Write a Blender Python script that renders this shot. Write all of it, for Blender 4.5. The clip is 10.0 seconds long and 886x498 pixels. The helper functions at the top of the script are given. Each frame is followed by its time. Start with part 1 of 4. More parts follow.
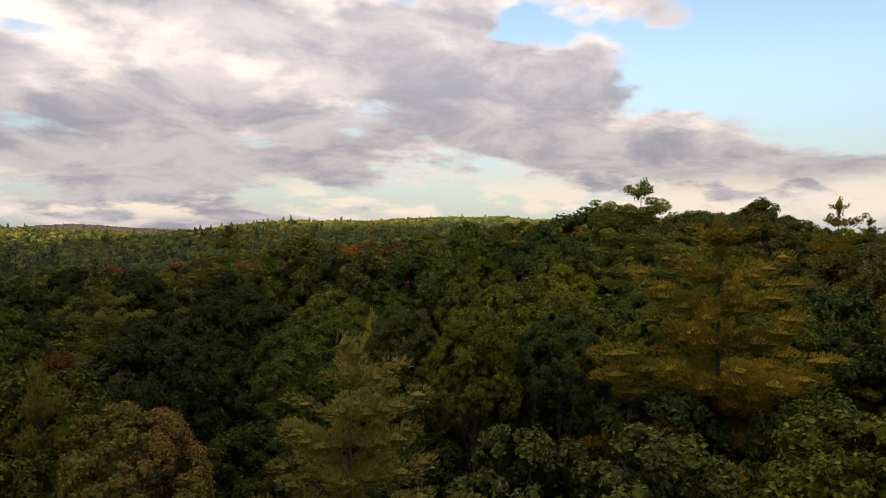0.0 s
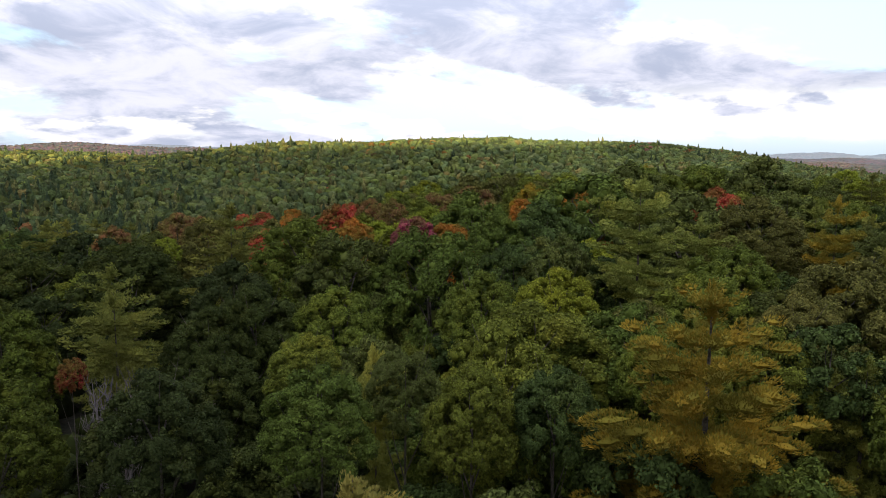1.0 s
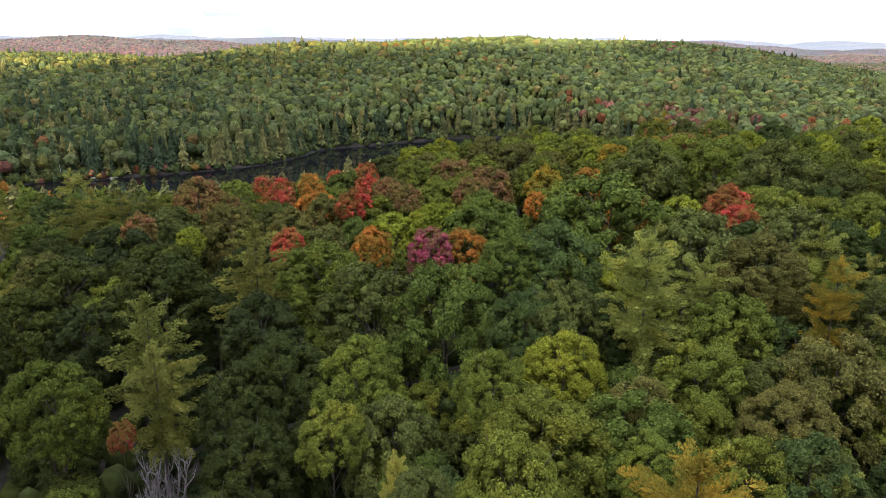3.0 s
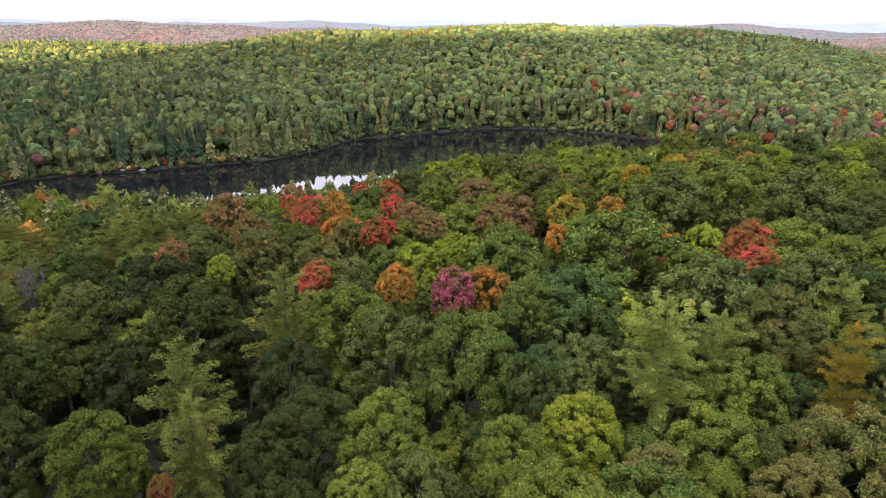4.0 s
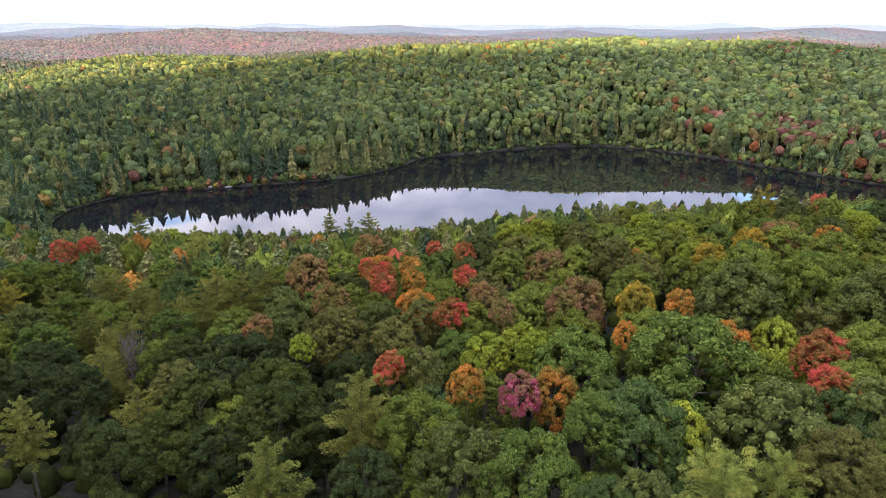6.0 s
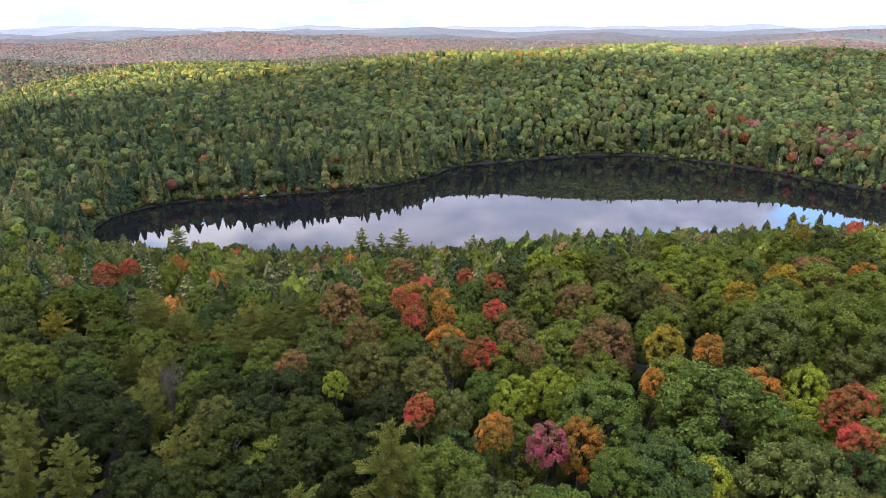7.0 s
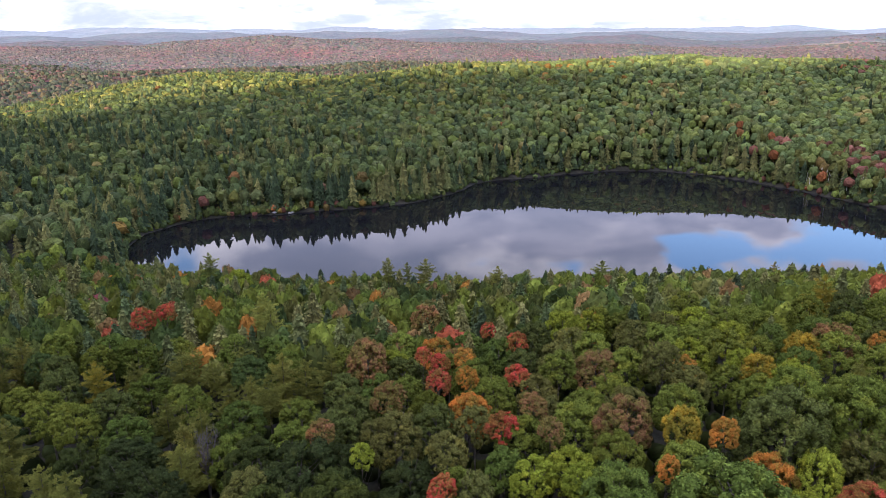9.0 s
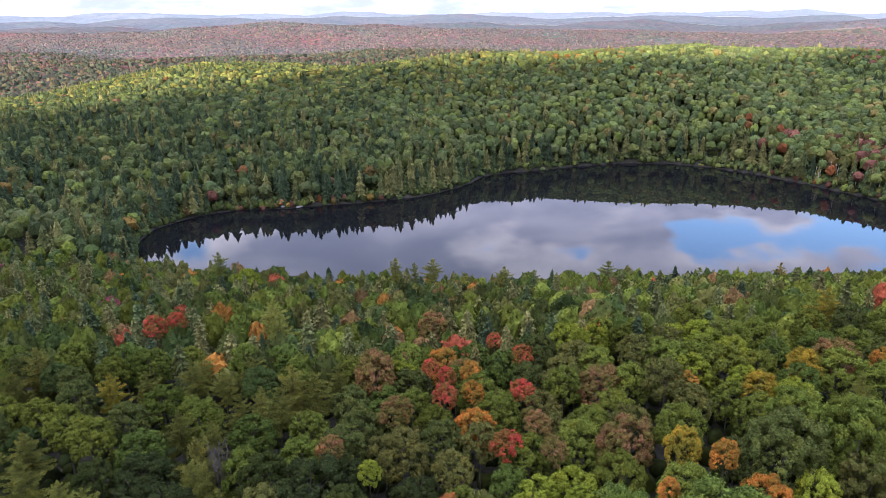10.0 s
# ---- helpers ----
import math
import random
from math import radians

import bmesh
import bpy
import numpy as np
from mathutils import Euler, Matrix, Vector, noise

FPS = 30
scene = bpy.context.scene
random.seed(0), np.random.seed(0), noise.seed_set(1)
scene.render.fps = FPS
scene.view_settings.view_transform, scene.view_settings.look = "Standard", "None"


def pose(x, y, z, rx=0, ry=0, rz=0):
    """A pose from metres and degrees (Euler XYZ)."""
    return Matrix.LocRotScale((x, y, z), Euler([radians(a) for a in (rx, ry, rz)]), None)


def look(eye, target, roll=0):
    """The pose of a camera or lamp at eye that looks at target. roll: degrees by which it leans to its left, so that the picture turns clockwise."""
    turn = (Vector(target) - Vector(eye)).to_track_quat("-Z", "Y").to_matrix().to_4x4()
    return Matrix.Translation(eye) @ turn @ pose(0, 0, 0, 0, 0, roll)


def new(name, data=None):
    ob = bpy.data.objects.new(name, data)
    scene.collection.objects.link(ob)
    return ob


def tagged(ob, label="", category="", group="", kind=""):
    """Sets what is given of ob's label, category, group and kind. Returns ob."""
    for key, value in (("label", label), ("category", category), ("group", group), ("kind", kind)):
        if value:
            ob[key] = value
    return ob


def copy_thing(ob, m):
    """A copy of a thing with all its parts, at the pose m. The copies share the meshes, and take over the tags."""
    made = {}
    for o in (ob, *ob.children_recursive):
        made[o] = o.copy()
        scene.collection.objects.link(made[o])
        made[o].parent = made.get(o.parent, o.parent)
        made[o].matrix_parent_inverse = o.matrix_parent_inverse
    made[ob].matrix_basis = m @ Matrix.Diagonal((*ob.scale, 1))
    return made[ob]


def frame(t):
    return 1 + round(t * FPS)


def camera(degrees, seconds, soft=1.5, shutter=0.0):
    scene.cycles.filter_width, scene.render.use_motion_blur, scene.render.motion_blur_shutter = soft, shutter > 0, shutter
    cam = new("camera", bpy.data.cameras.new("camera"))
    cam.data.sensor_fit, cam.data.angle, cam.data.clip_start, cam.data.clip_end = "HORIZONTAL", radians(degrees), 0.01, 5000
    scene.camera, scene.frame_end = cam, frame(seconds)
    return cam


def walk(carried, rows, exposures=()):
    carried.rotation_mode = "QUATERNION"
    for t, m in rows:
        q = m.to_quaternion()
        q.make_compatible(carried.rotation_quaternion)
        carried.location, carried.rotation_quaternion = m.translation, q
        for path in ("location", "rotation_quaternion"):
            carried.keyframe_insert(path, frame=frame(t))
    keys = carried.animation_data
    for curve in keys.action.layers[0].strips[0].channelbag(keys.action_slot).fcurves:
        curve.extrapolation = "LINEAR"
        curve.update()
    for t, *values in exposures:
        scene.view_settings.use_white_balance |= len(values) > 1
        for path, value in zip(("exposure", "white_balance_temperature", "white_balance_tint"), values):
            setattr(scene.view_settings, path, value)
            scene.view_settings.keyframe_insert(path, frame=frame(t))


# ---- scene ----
cam = camera(64.6, 10.0, 0.8)
PATH = [
    (0, (0.372, 0.059, 50.793), (0.815, 2.009, 50.76), 0.5),
    (0.5, (0.395, 0.06, 53.237), (0.836, 2.01, 53.182), 0.5),
    (1, (0.408, -0.009, 55.681), (0.845, 1.924, 55.411), 0.5),
    (1.5, (0.382, -0.009, 58.152), (0.809, 1.885, 57.674), 0.5),
    (2, (0.33, 0.044, 60.782), (0.748, 1.925, 60.249), 0.4),
    (2.5, (0.296, 0.069, 63.338), (0.7, 1.951, 62.795), 0.4),
    (4, (0.236, 0.084, 71.081), (0.554, 1.961, 70.47), 0.3),
    (4.5, (0.254, 0.098, 73.633), (0.517, 1.984, 73.023), 0.2),
    (5, (0.278, 0.082, 76.152), (0.489, 1.975, 75.543), 0.1),
    (5.5, (0.3, 0.081, 78.681), (0.459, 1.98, 78.073), 0.1),
    (7, (0.292, 0.117, 86.301), (0.318, 2.024, 85.697), -0.1),
    (7.5, (0.305, 0.146, 88.85), (0.287, 2.053, 88.247), -0.1),
    (8, (0.29, 0.086, 91.527), (0.262, 1.992, 90.925), -0.1),
    (8.5, (0.361, 0.074, 94.039), (0.323, 1.98, 93.437), -0.1),
    (9, (0.405, 0.028, 96.609), (0.359, 1.934, 96.005), -0.1),
    (9.5, (0.498, -0.056, 99.071), (0.44, 1.846, 98.456), -0.2),
    (10, (0.563, -0.054, 101.589), (0.496, 1.838, 100.946), -0.2),
]
walk(cam, [(t, look(eye, target, roll)) for t, eye, target, roll in PATH],
     [(0, 0.72, 7700, 12), (0.5, 0.65, 6450, 10), (1.0, 1.4, 6350, 9), (1.5, 2.2, 6400, 12), (2.0, 2.2, 6300, 13), (2.5, 2.05, 6250, 13),
      (4.0, 2.45, 6150, 15), (5.5, 2.4, 6000, 15), (7.5, 2.1, 5880, 16), (9.0, 1.95, 5760, 18), (9.5, 1.92, 5730, 18), (10.0, 2.1, 5700, 18)])

# ---- world, sun ----
SUN_ELEVATION, SUN_HEADING = radians(9.0), (-0.36, -0.93)   # low sun behind the viewer, to the left
world = bpy.data.worlds.new("sky")
scene.world = world
world.use_nodes = True


def node(tree, kind, inputs=(), **props):
    """A node with its properties and its inputs set, by socket index or name; a socket is linked, a value is set."""
    n = tree.nodes.new(kind)
    for key, value in props.items():
        if key == "operation":
            n.operation = value
        elif key == "blend_type":
            n.blend_type = value
        elif key == "data_type":
            n.data_type = value
        elif key == "attribute_name":
            n.attribute_name = value
        elif key == "noise_dimensions":
            n.noise_dimensions = value
    for key, value in dict(inputs).items():
        if isinstance(value, bpy.types.NodeSocket):
            tree.links.new(value, n.inputs[key])
        else:
            n.inputs[key].default_value = value
    return n


def math_node(tree, operation, a, b=0.0, c=0.0):
    return node(tree, "ShaderNodeMath", {0: a, 1: b, 2: c}, operation=operation).outputs[0]


def mix_color(tree, factor, a, b, blend="MIX"):
    return node(tree, "ShaderNodeMix", {0: factor, 6: a, 7: b}, data_type="RGBA", blend_type=blend).outputs[2]


def ramp(tree, value, low, high):
    """A soft step from 0 at low to 1 at high."""
    n = tree.nodes.new("ShaderNodeMapRange")
    n.interpolation_type = "SMOOTHSTEP"
    tree.links.new(value, n.inputs["Value"])
    n.inputs["From Min"].default_value, n.inputs["From Max"].default_value = low, high
    return n.outputs["Result"]


def build_sky():
    t = world.node_tree
    t.nodes.clear()
    out = t.nodes.new("ShaderNodeOutputWorld")
    sky = t.nodes.new("ShaderNodeTexSky")
    sky.sky_type, sky.sun_disc = "NISHITA", False
    sky.sun_elevation, sky.sun_rotation = SUN_ELEVATION, math.atan2(SUN_HEADING[0], SUN_HEADING[1])
    sky.air_density, sky.dust_density = 1.0, 1.0
    place = t.nodes.new("ShaderNodeTexCoord")
    parts = node(t, "ShaderNodeSeparateXYZ", {0: place.outputs["Generated"]})
    x, y, z = parts.outputs
    up = math_node(t, "ADD", math_node(t, "MAXIMUM", z, 0.0), 0.24)
    plane = node(t, "ShaderNodeCombineXYZ", {0: math_node(t, "DIVIDE", x, up), 1: math_node(t, "DIVIDE", y, up), 2: 3.0}).outputs[0]
    big = node(t, "ShaderNodeTexNoise", {"Vector": plane, "Scale": 1.05, "Detail": 8.0, "Roughness": 0.56, "Distortion": 0.3}).outputs[0]
    shade = node(t, "ShaderNodeTexNoise", {"Vector": plane, "Scale": 1.5, "Detail": 7.0, "Roughness": 0.6}).outputs[0]
    # the cloud deck thins towards the right of the view
    amount = math_node(t, "ADD", big, math_node(t, "SUBTRACT", CLOUD_MORE, math_node(t, "MULTIPLY", x, CLOUD_SIDE)))
    # the large clouds and gaps over the lake
    stir = node(t, "ShaderNodeSeparateColor", {0: node(t, "ShaderNodeTexNoise", {"Vector": plane, "Scale": 2.2, "Detail": 4.0}).outputs["Color"]}).outputs
    bearing = math_node(t, "MULTIPLY_ADD", math_node(t, "ARCTAN2", x, y), 57.3, math_node(t, "MULTIPLY_ADD", stir[0], 16.0, -8.0))
    above = math_node(t, "MULTIPLY_ADD", math_node(t, "ARCSINE", z), 57.3, math_node(t, "MULTIPLY_ADD", stir[1], 7.0, -3.5))
    for at, rise, wide, tall, more in CLOUDS:
        u = math_node(t, "DIVIDE", math_node(t, "SUBTRACT", bearing, at), wide)
        v = math_node(t, "DIVIDE", math_node(t, "SUBTRACT", above, rise), tall)
        far = math_node(t, "ADD", math_node(t, "MULTIPLY", u, u), math_node(t, "MULTIPLY", v, v))
        amount = math_node(t, "MULTIPLY_ADD", math_node(t, "POWER", 0.368, far), more, amount)
    cover = ramp(t, amount, 0.45, 0.54)
    thick = ramp(t, math_node(t, "ADD", amount, math_node(t, "MULTIPLY", math_node(t, "SUBTRACT", shade, 0.5), 1.0)), 0.39, 0.58)
    folds = node(t, "ShaderNodeTexNoise", {"Vector": plane, "Scale": 2.6, "Detail": 6.0, "Roughness": 0.6, "Distortion": 0.4}).outputs[0]
    under = mix_color(t, ramp(t, folds, 0.35, 0.66), CLOUD_DARK, CLOUD_BASE)
    cloud = mix_color(t, thick, CLOUD_LIT, under)
    blue = mix_color(t, 1.0, sky.outputs[0], (*SKY_TINT, 1), "MULTIPLY")
    blue = mix_color(t, math_node(t, "MULTIPLY", ramp(t, z, 0.22, 0.0), 0.7), blue, HAZE)
    both = mix_color(t, cover, blue, cloud)
    # a row of cumulus low over the horizon
    low = node(t, "ShaderNodeCombineXYZ", {0: math_node(t, "MULTIPLY", math_node(t, "DIVIDE", x, math_node(t, "ADD", math_node(t, "ABSOLUTE", y), 0.05)), 6.0), 1: math_node(t, "MULTIPLY", z, 22.0), 2: 0.0}).outputs[0]
    heap = node(t, "ShaderNodeTexNoise", {"Vector": low, "Scale": 1.0, "Detail": 6.0, "Roughness": 0.55}).outputs[0]
    band = math_node(t, "MULTIPLY", ramp(t, z, 0.012, 0.03), ramp(t, z, 0.105, 0.05))
    puff = math_node(t, "MULTIPLY", band, ramp(t, math_node(t, "ADD", heap, math_node(t, "MULTIPLY", x, 0.12)), 0.50, 0.58))
    heap_colour = mix_color(t, ramp(t, math_node(t, "ADD", math_node(t, "MULTIPLY", z, 9.0), heap), 0.62, 0.95), CLOUD_BASE, (1.0, 0.95, 0.9, 1))
    both = mix_color(t, puff, both, heap_colour)
    # broad glow of the thin cloud round the low sun
    away = Vector((SUN_HEADING[0], SUN_HEADING[1], math.tan(SUN_ELEVATION + radians(14)))).normalized()
    toward = node(t, "ShaderNodeVectorMath", {0: place.outputs["Generated"], 1: away}, operation="DOT_PRODUCT").outputs["Value"]
    glow = math_node(t, "MULTIPLY", math_node(t, "POWER", math_node(t, "MAXIMUM", toward, 0.0), 4.0), GLOW)
    both = mix_color(t, 1.0, both, node(t, "ShaderNodeCombineColor", {0: glow, 1: math_node(t, "MULTIPLY", glow, 0.92), 2: math_node(t, "MULTIPLY", glow, 0.74)}).outputs[0], "ADD")
    # an overcast deck is brightest overhead and dim in the haze above the horizon
    haze = math_node(t, "MULTIPLY_ADD", ramp(t, z, 0.10, 0.25), 0.24, 0.76)
    lift = math_node(t, "ADD", haze, math_node(t, "MULTIPLY", ramp(t, z, 0.4, 1.0), OVERHEAD))
    both = mix_color(t, 1.0, both, node(t, "ShaderNodeCombineColor", {0: lift, 1: lift, 2: lift}).outputs[0], "MULTIPLY")
    back = node(t, "ShaderNodeBackground", {"Color": both, "Strength": 0.70})
    t.links.new(back.outputs[0], out.inputs[0])


CLOUD_SIDE, CLOUD_MORE, OVERHEAD, GLOW = 0.14, 0.062, 1.95, 0.34
# bearing and height in degrees, half width, half height, more or less cloud
CLOUDS = ((-4, 12.5, 15, 4.5, 0.14), (-8, 19, 11, 3.5, 0.12), (7, 16.5, 6, 2, 0.08), (18, 8, 15, 1.6, 0.13), (-12, 5, 7, 1, 0.08), (23, 14, 2.5, 1.6, 0.14),
          (14, 19.5, 6, 2.2, 0.20), (15.5, 16, 2, 1.2, 0.12), (25, 18.5, 5, 2.2, 0.24), (-17, 14, 4, 1, -0.14), (-22, 17.5, 3.5, 2.5, -0.13), (2.5, 18, 3, 1.6, -0.20), (9, 17.8, 2.6, 1.8, -0.17),
          (18.6, 16.6, 3, 1.6, -0.16), (36, 12, 9, 4.5, -0.12), (30, 17, 4, 1.2, 0.14), (20, 14, 4, 1, 0.10), (0, 3.5, 30, 1.2, -0.06))
CLOUD_DARK = (0.38, 0.41, 0.52, 1)
CLOUD_LIT, CLOUD_BASE, HAZE, SKY_TINT = (1.0, 0.95, 0.97, 1), (0.68, 0.67, 0.76, 1), (0.54, 0.68, 0.86, 1), (0.18, 0.20, 0.25)
build_sky()

sun_data = bpy.data.lights.new("sun", "SUN")
sun_data.energy, sun_data.angle, sun_data.color = 5.0, radians(0.9), (1.0, 0.84, 0.60)
sun = new("sun", sun_data)
sun.matrix_world = look((SUN_HEADING[0] * 50, SUN_HEADING[1] * 50, 50 * math.tan(SUN_ELEVATION)), (0, 0, 0))

# ---- materials ----


def material(name):
    m = bpy.data.materials.new(name)
    m.use_nodes = True
    m.node_tree.nodes.clear()
    return m, m.node_tree, m.node_tree.nodes.new("ShaderNodeOutputMaterial")


def foliage(name, per_tree, through_light=0.1, spread=0.52):
    """Leaves: the tree's own colour, varied leaf by leaf and branch by branch. per_tree: colour from the object, else from the mesh."""
    m, t, out = material(name)
    info = t.nodes.new("ShaderNodeObjectInfo")
    geometry = t.nodes.new("ShaderNodeNewGeometry")
    if per_tree:
        tint = info.outputs["Color"]
    else:
        tint = node(t, "ShaderNodeAttribute", attribute_name="tint").outputs["Color"]
    leaf = geometry.outputs["Random Per Island"]
    spot = node(t, "ShaderNodeTexNoise", {"Vector": geometry.outputs["Position"], "Scale": 0.4, "Detail": 3.0})
    value = math_node(t, "ADD", math_node(t, "MULTIPLY", leaf, spread * 2), 1 - spread)
    value = math_node(t, "MULTIPLY", value, math_node(t, "ADD", math_node(t, "MULTIPLY", spot.outputs[0], 0.6), 0.7))
    if not per_tree:
        grain = node(t, "ShaderNodeTexNoise", {"Vector": geometry.outputs["Position"], "Scale": 1.3, "Detail": 2.0}).outputs[0]
        value = math_node(t, "MULTIPLY", value, math_node(t, "ADD", math_node(t, "MULTIPLY", grain, 1.5), 0.25))
    grey = node(t, "ShaderNodeCombineColor", {0: value, 1: value, 2: value}).outputs[0]
    colour = mix_color(t, 1.0, tint, grey, "MULTIPLY")
    warm = mix_color(t, math_node(t, "MULTIPLY", ramp(t, spot.outputs[0], 0.5, 0.75), 0.35 if per_tree else 0.2), colour, mix_color(t, 1.0, colour, (1.5, 1.12, 0.6, 1), "MULTIPLY"))
    patch = node(t, "ShaderNodeTexNoise", {"Vector": geometry.outputs["Position"], "Scale": 0.5, "Detail": 2.0}).outputs[0]
    still_green = math_node(t, "MULTIPLY", ramp(t, math_node(t, "ADD", patch, math_node(t, "MULTIPLY", leaf, 0.25)), 0.51, 0.71), 0.7)
    if per_tree:
        hue = node(t, "ShaderNodeSeparateColor", {0: tint}).outputs
        turning = ramp(t, math_node(t, "SUBTRACT", hue[0], hue[1]), 0.0, 0.06)
        still_green = math_node(t, "MULTIPLY", still_green, turning)
        warm = mix_color(t, still_green, warm, mix_color(t, 1.0, (0.075, 0.085, 0.014, 1), grey, "MULTIPLY"))
    skin = node(t, "ShaderNodeBsdfPrincipled", {"Base Color": warm, "Roughness": 0.8, "Specular IOR Level": 0.04})
    glow = node(t, "ShaderNodeBsdfTranslucent", {"Color": warm})
    both = node(t, "ShaderNodeMixShader", {0: through_light, 1: skin.outputs[0], 2: glow.outputs[0]})
    t.links.new(both.outputs[0], out.inputs[0])
    return m


def rough_surface(name, dark, light, scale, bump=0.3, roughness=0.9, detail_scale=6.0):
    m, t, out = material(name)
    place = t.nodes.new("ShaderNodeTexCoord").outputs["Object"]
    a = node(t, "ShaderNodeTexNoise", {"Vector": place, "Scale": scale, "Detail": 6.0, "Roughness": 0.6})
    b = node(t, "ShaderNodeTexNoise", {"Vector": place, "Scale": scale * detail_scale, "Detail": 4.0})
    both = math_node(t, "ADD", math_node(t, "MULTIPLY", a.outputs[0], 0.65), math_node(t, "MULTIPLY", b.outputs[0], 0.35))
    colour = mix_color(t, ramp(t, both, 0.35, 0.65), (*dark, 1), (*light, 1))
    relief = node(t, "ShaderNodeBump", {"Height": both, "Strength": bump, "Distance": 0.5})
    skin = node(t, "ShaderNodeBsdfPrincipled", {"Base Color": colour, "Roughness": roughness, "Normal": relief.outputs[0], "Specular IOR Level": 0.2})
    t.links.new(skin.outputs[0], out.inputs[0])
    return m


def water_surface():
    m, t, out = material("lake_water")
    place = t.nodes.new("ShaderNodeTexCoord").outputs["Object"]
    wave = node(t, "ShaderNodeTexNoise", {"Vector": place, "Scale": 0.5, "Detail": 3.0})
    relief = node(t, "ShaderNodeBump", {"Height": wave.outputs[0], "Strength": 0.004, "Distance": 0.1})
    skin = node(t, "ShaderNodeBsdfPrincipled", {"Base Color": (0.004, 0.004, 0.005, 1), "Roughness": 0.0, "IOR": 1.33, "Normal": relief.outputs[0]})
    t.links.new(skin.outputs[0], out.inputs[0])
    return m


LEAF = foliage("tree_leaves", True, 0.06)
NEEDLE = foliage("pine_needles", True, 0.32, 0.3)
WOODS = foliage("woods_leaves", False, 0.08, 0.45)
BARK = rough_surface("bark", (0.03, 0.025, 0.020), (0.095, 0.078, 0.062), 2.0, 0.6)
PALE_BARK = rough_surface("weathered_wood", (0.06, 0.05, 0.047), (0.15, 0.128, 0.12), 2.0, 0.4)
FLOOR = rough_surface("forest_floor", (0.008, 0.008, 0.005), (0.024, 0.021, 0.013), 0.25, 0.6)
LEDGE = rough_surface("pale_ledge_rock", (0.10, 0.088, 0.080), (0.25, 0.215, 0.195), 0.6, 0.6)
ROCK = rough_surface("bare_rock", (0.08, 0.075, 0.07), (0.22, 0.20, 0.19), 0.6, 0.6)
# dark fill that stands for shade inside crowns; no face uses it
CROWN_SHADE = rough_surface("inner_twigs", (0.012, 0.011, 0.007), (0.038, 0.032, 0.018), 3.0, 0.5)
WATER = water_surface()

# ---- ground ----
SHORE = ((-135, 262), (-105, 250), (-60, 242), (0, 240), (60, 243), (130, 246), (210, 255), (270, 280), (285, 315), (266, 347),
         (251, 366), (230, 395), (212, 425), (190, 456), (167, 478), (141, 490), (109, 490), (80, 481), (51, 467), (28, 458),
         (9, 446), (-3, 418), (-21, 399), (-43, 384), (-71, 376), (-94, 367), (-124, 362), (-143, 348), (-155, 326), (-153, 306))


def smooth(low, high, v):
    s = np.clip((v - low) / (high - low), 0, 1)
    return s * s * (3 - 2 * s)


def waves(x, y, size, seed):
    """A cheap smooth noise between about -1 and 1."""
    total = 0
    for k in range(5):
        a = seed * 1.7 + k * 2.399
        f = (0.7 + 0.35 * k) / size
        total = total + np.sin((x * math.cos(a) + y * math.sin(a)) * f * 6.28 + seed * 3.1 + k * 1.3) / (1 + 0.5 * k)
    return total / 2.4


def shore_distance(x, y):
    """Metres from the lake's shore, negative on the water."""
    x, y = np.asarray(x, float), np.asarray(y, float)
    near, inside = np.full(x.shape, 1e9), np.zeros(x.shape, bool)
    for (ax, ay), (bx, by) in zip(SHORE, SHORE[1:] + SHORE[:1]):
        ex, ey = bx - ax, by - ay
        s = np.clip(((x - ax) * ex + (y - ay) * ey) / (ex * ex + ey * ey), 0, 1)
        near = np.minimum(near, np.hypot(x - ax - s * ex, y - ay - s * ey))
        if ay != by:
            inside ^= ((ay > y) != (by > y)) & (x < ex * (y - ay) / ey + ax)
    return np.where(inside, -near, near) + 1.5 * waves(x, y, 30, 2)


CREST_X = (-900, -520, -443, -387, -331, -259, -212, -160, -118, -76, -14, 62, 138, 212, 287, 369, 440, 520, 600, 900)
CREST_Z = (-4, 4, 11, 21, 32, 44, 45, 42, 40, 46, 52, 55, 58, 61, 58, 57, 51, 38, 18, 4)


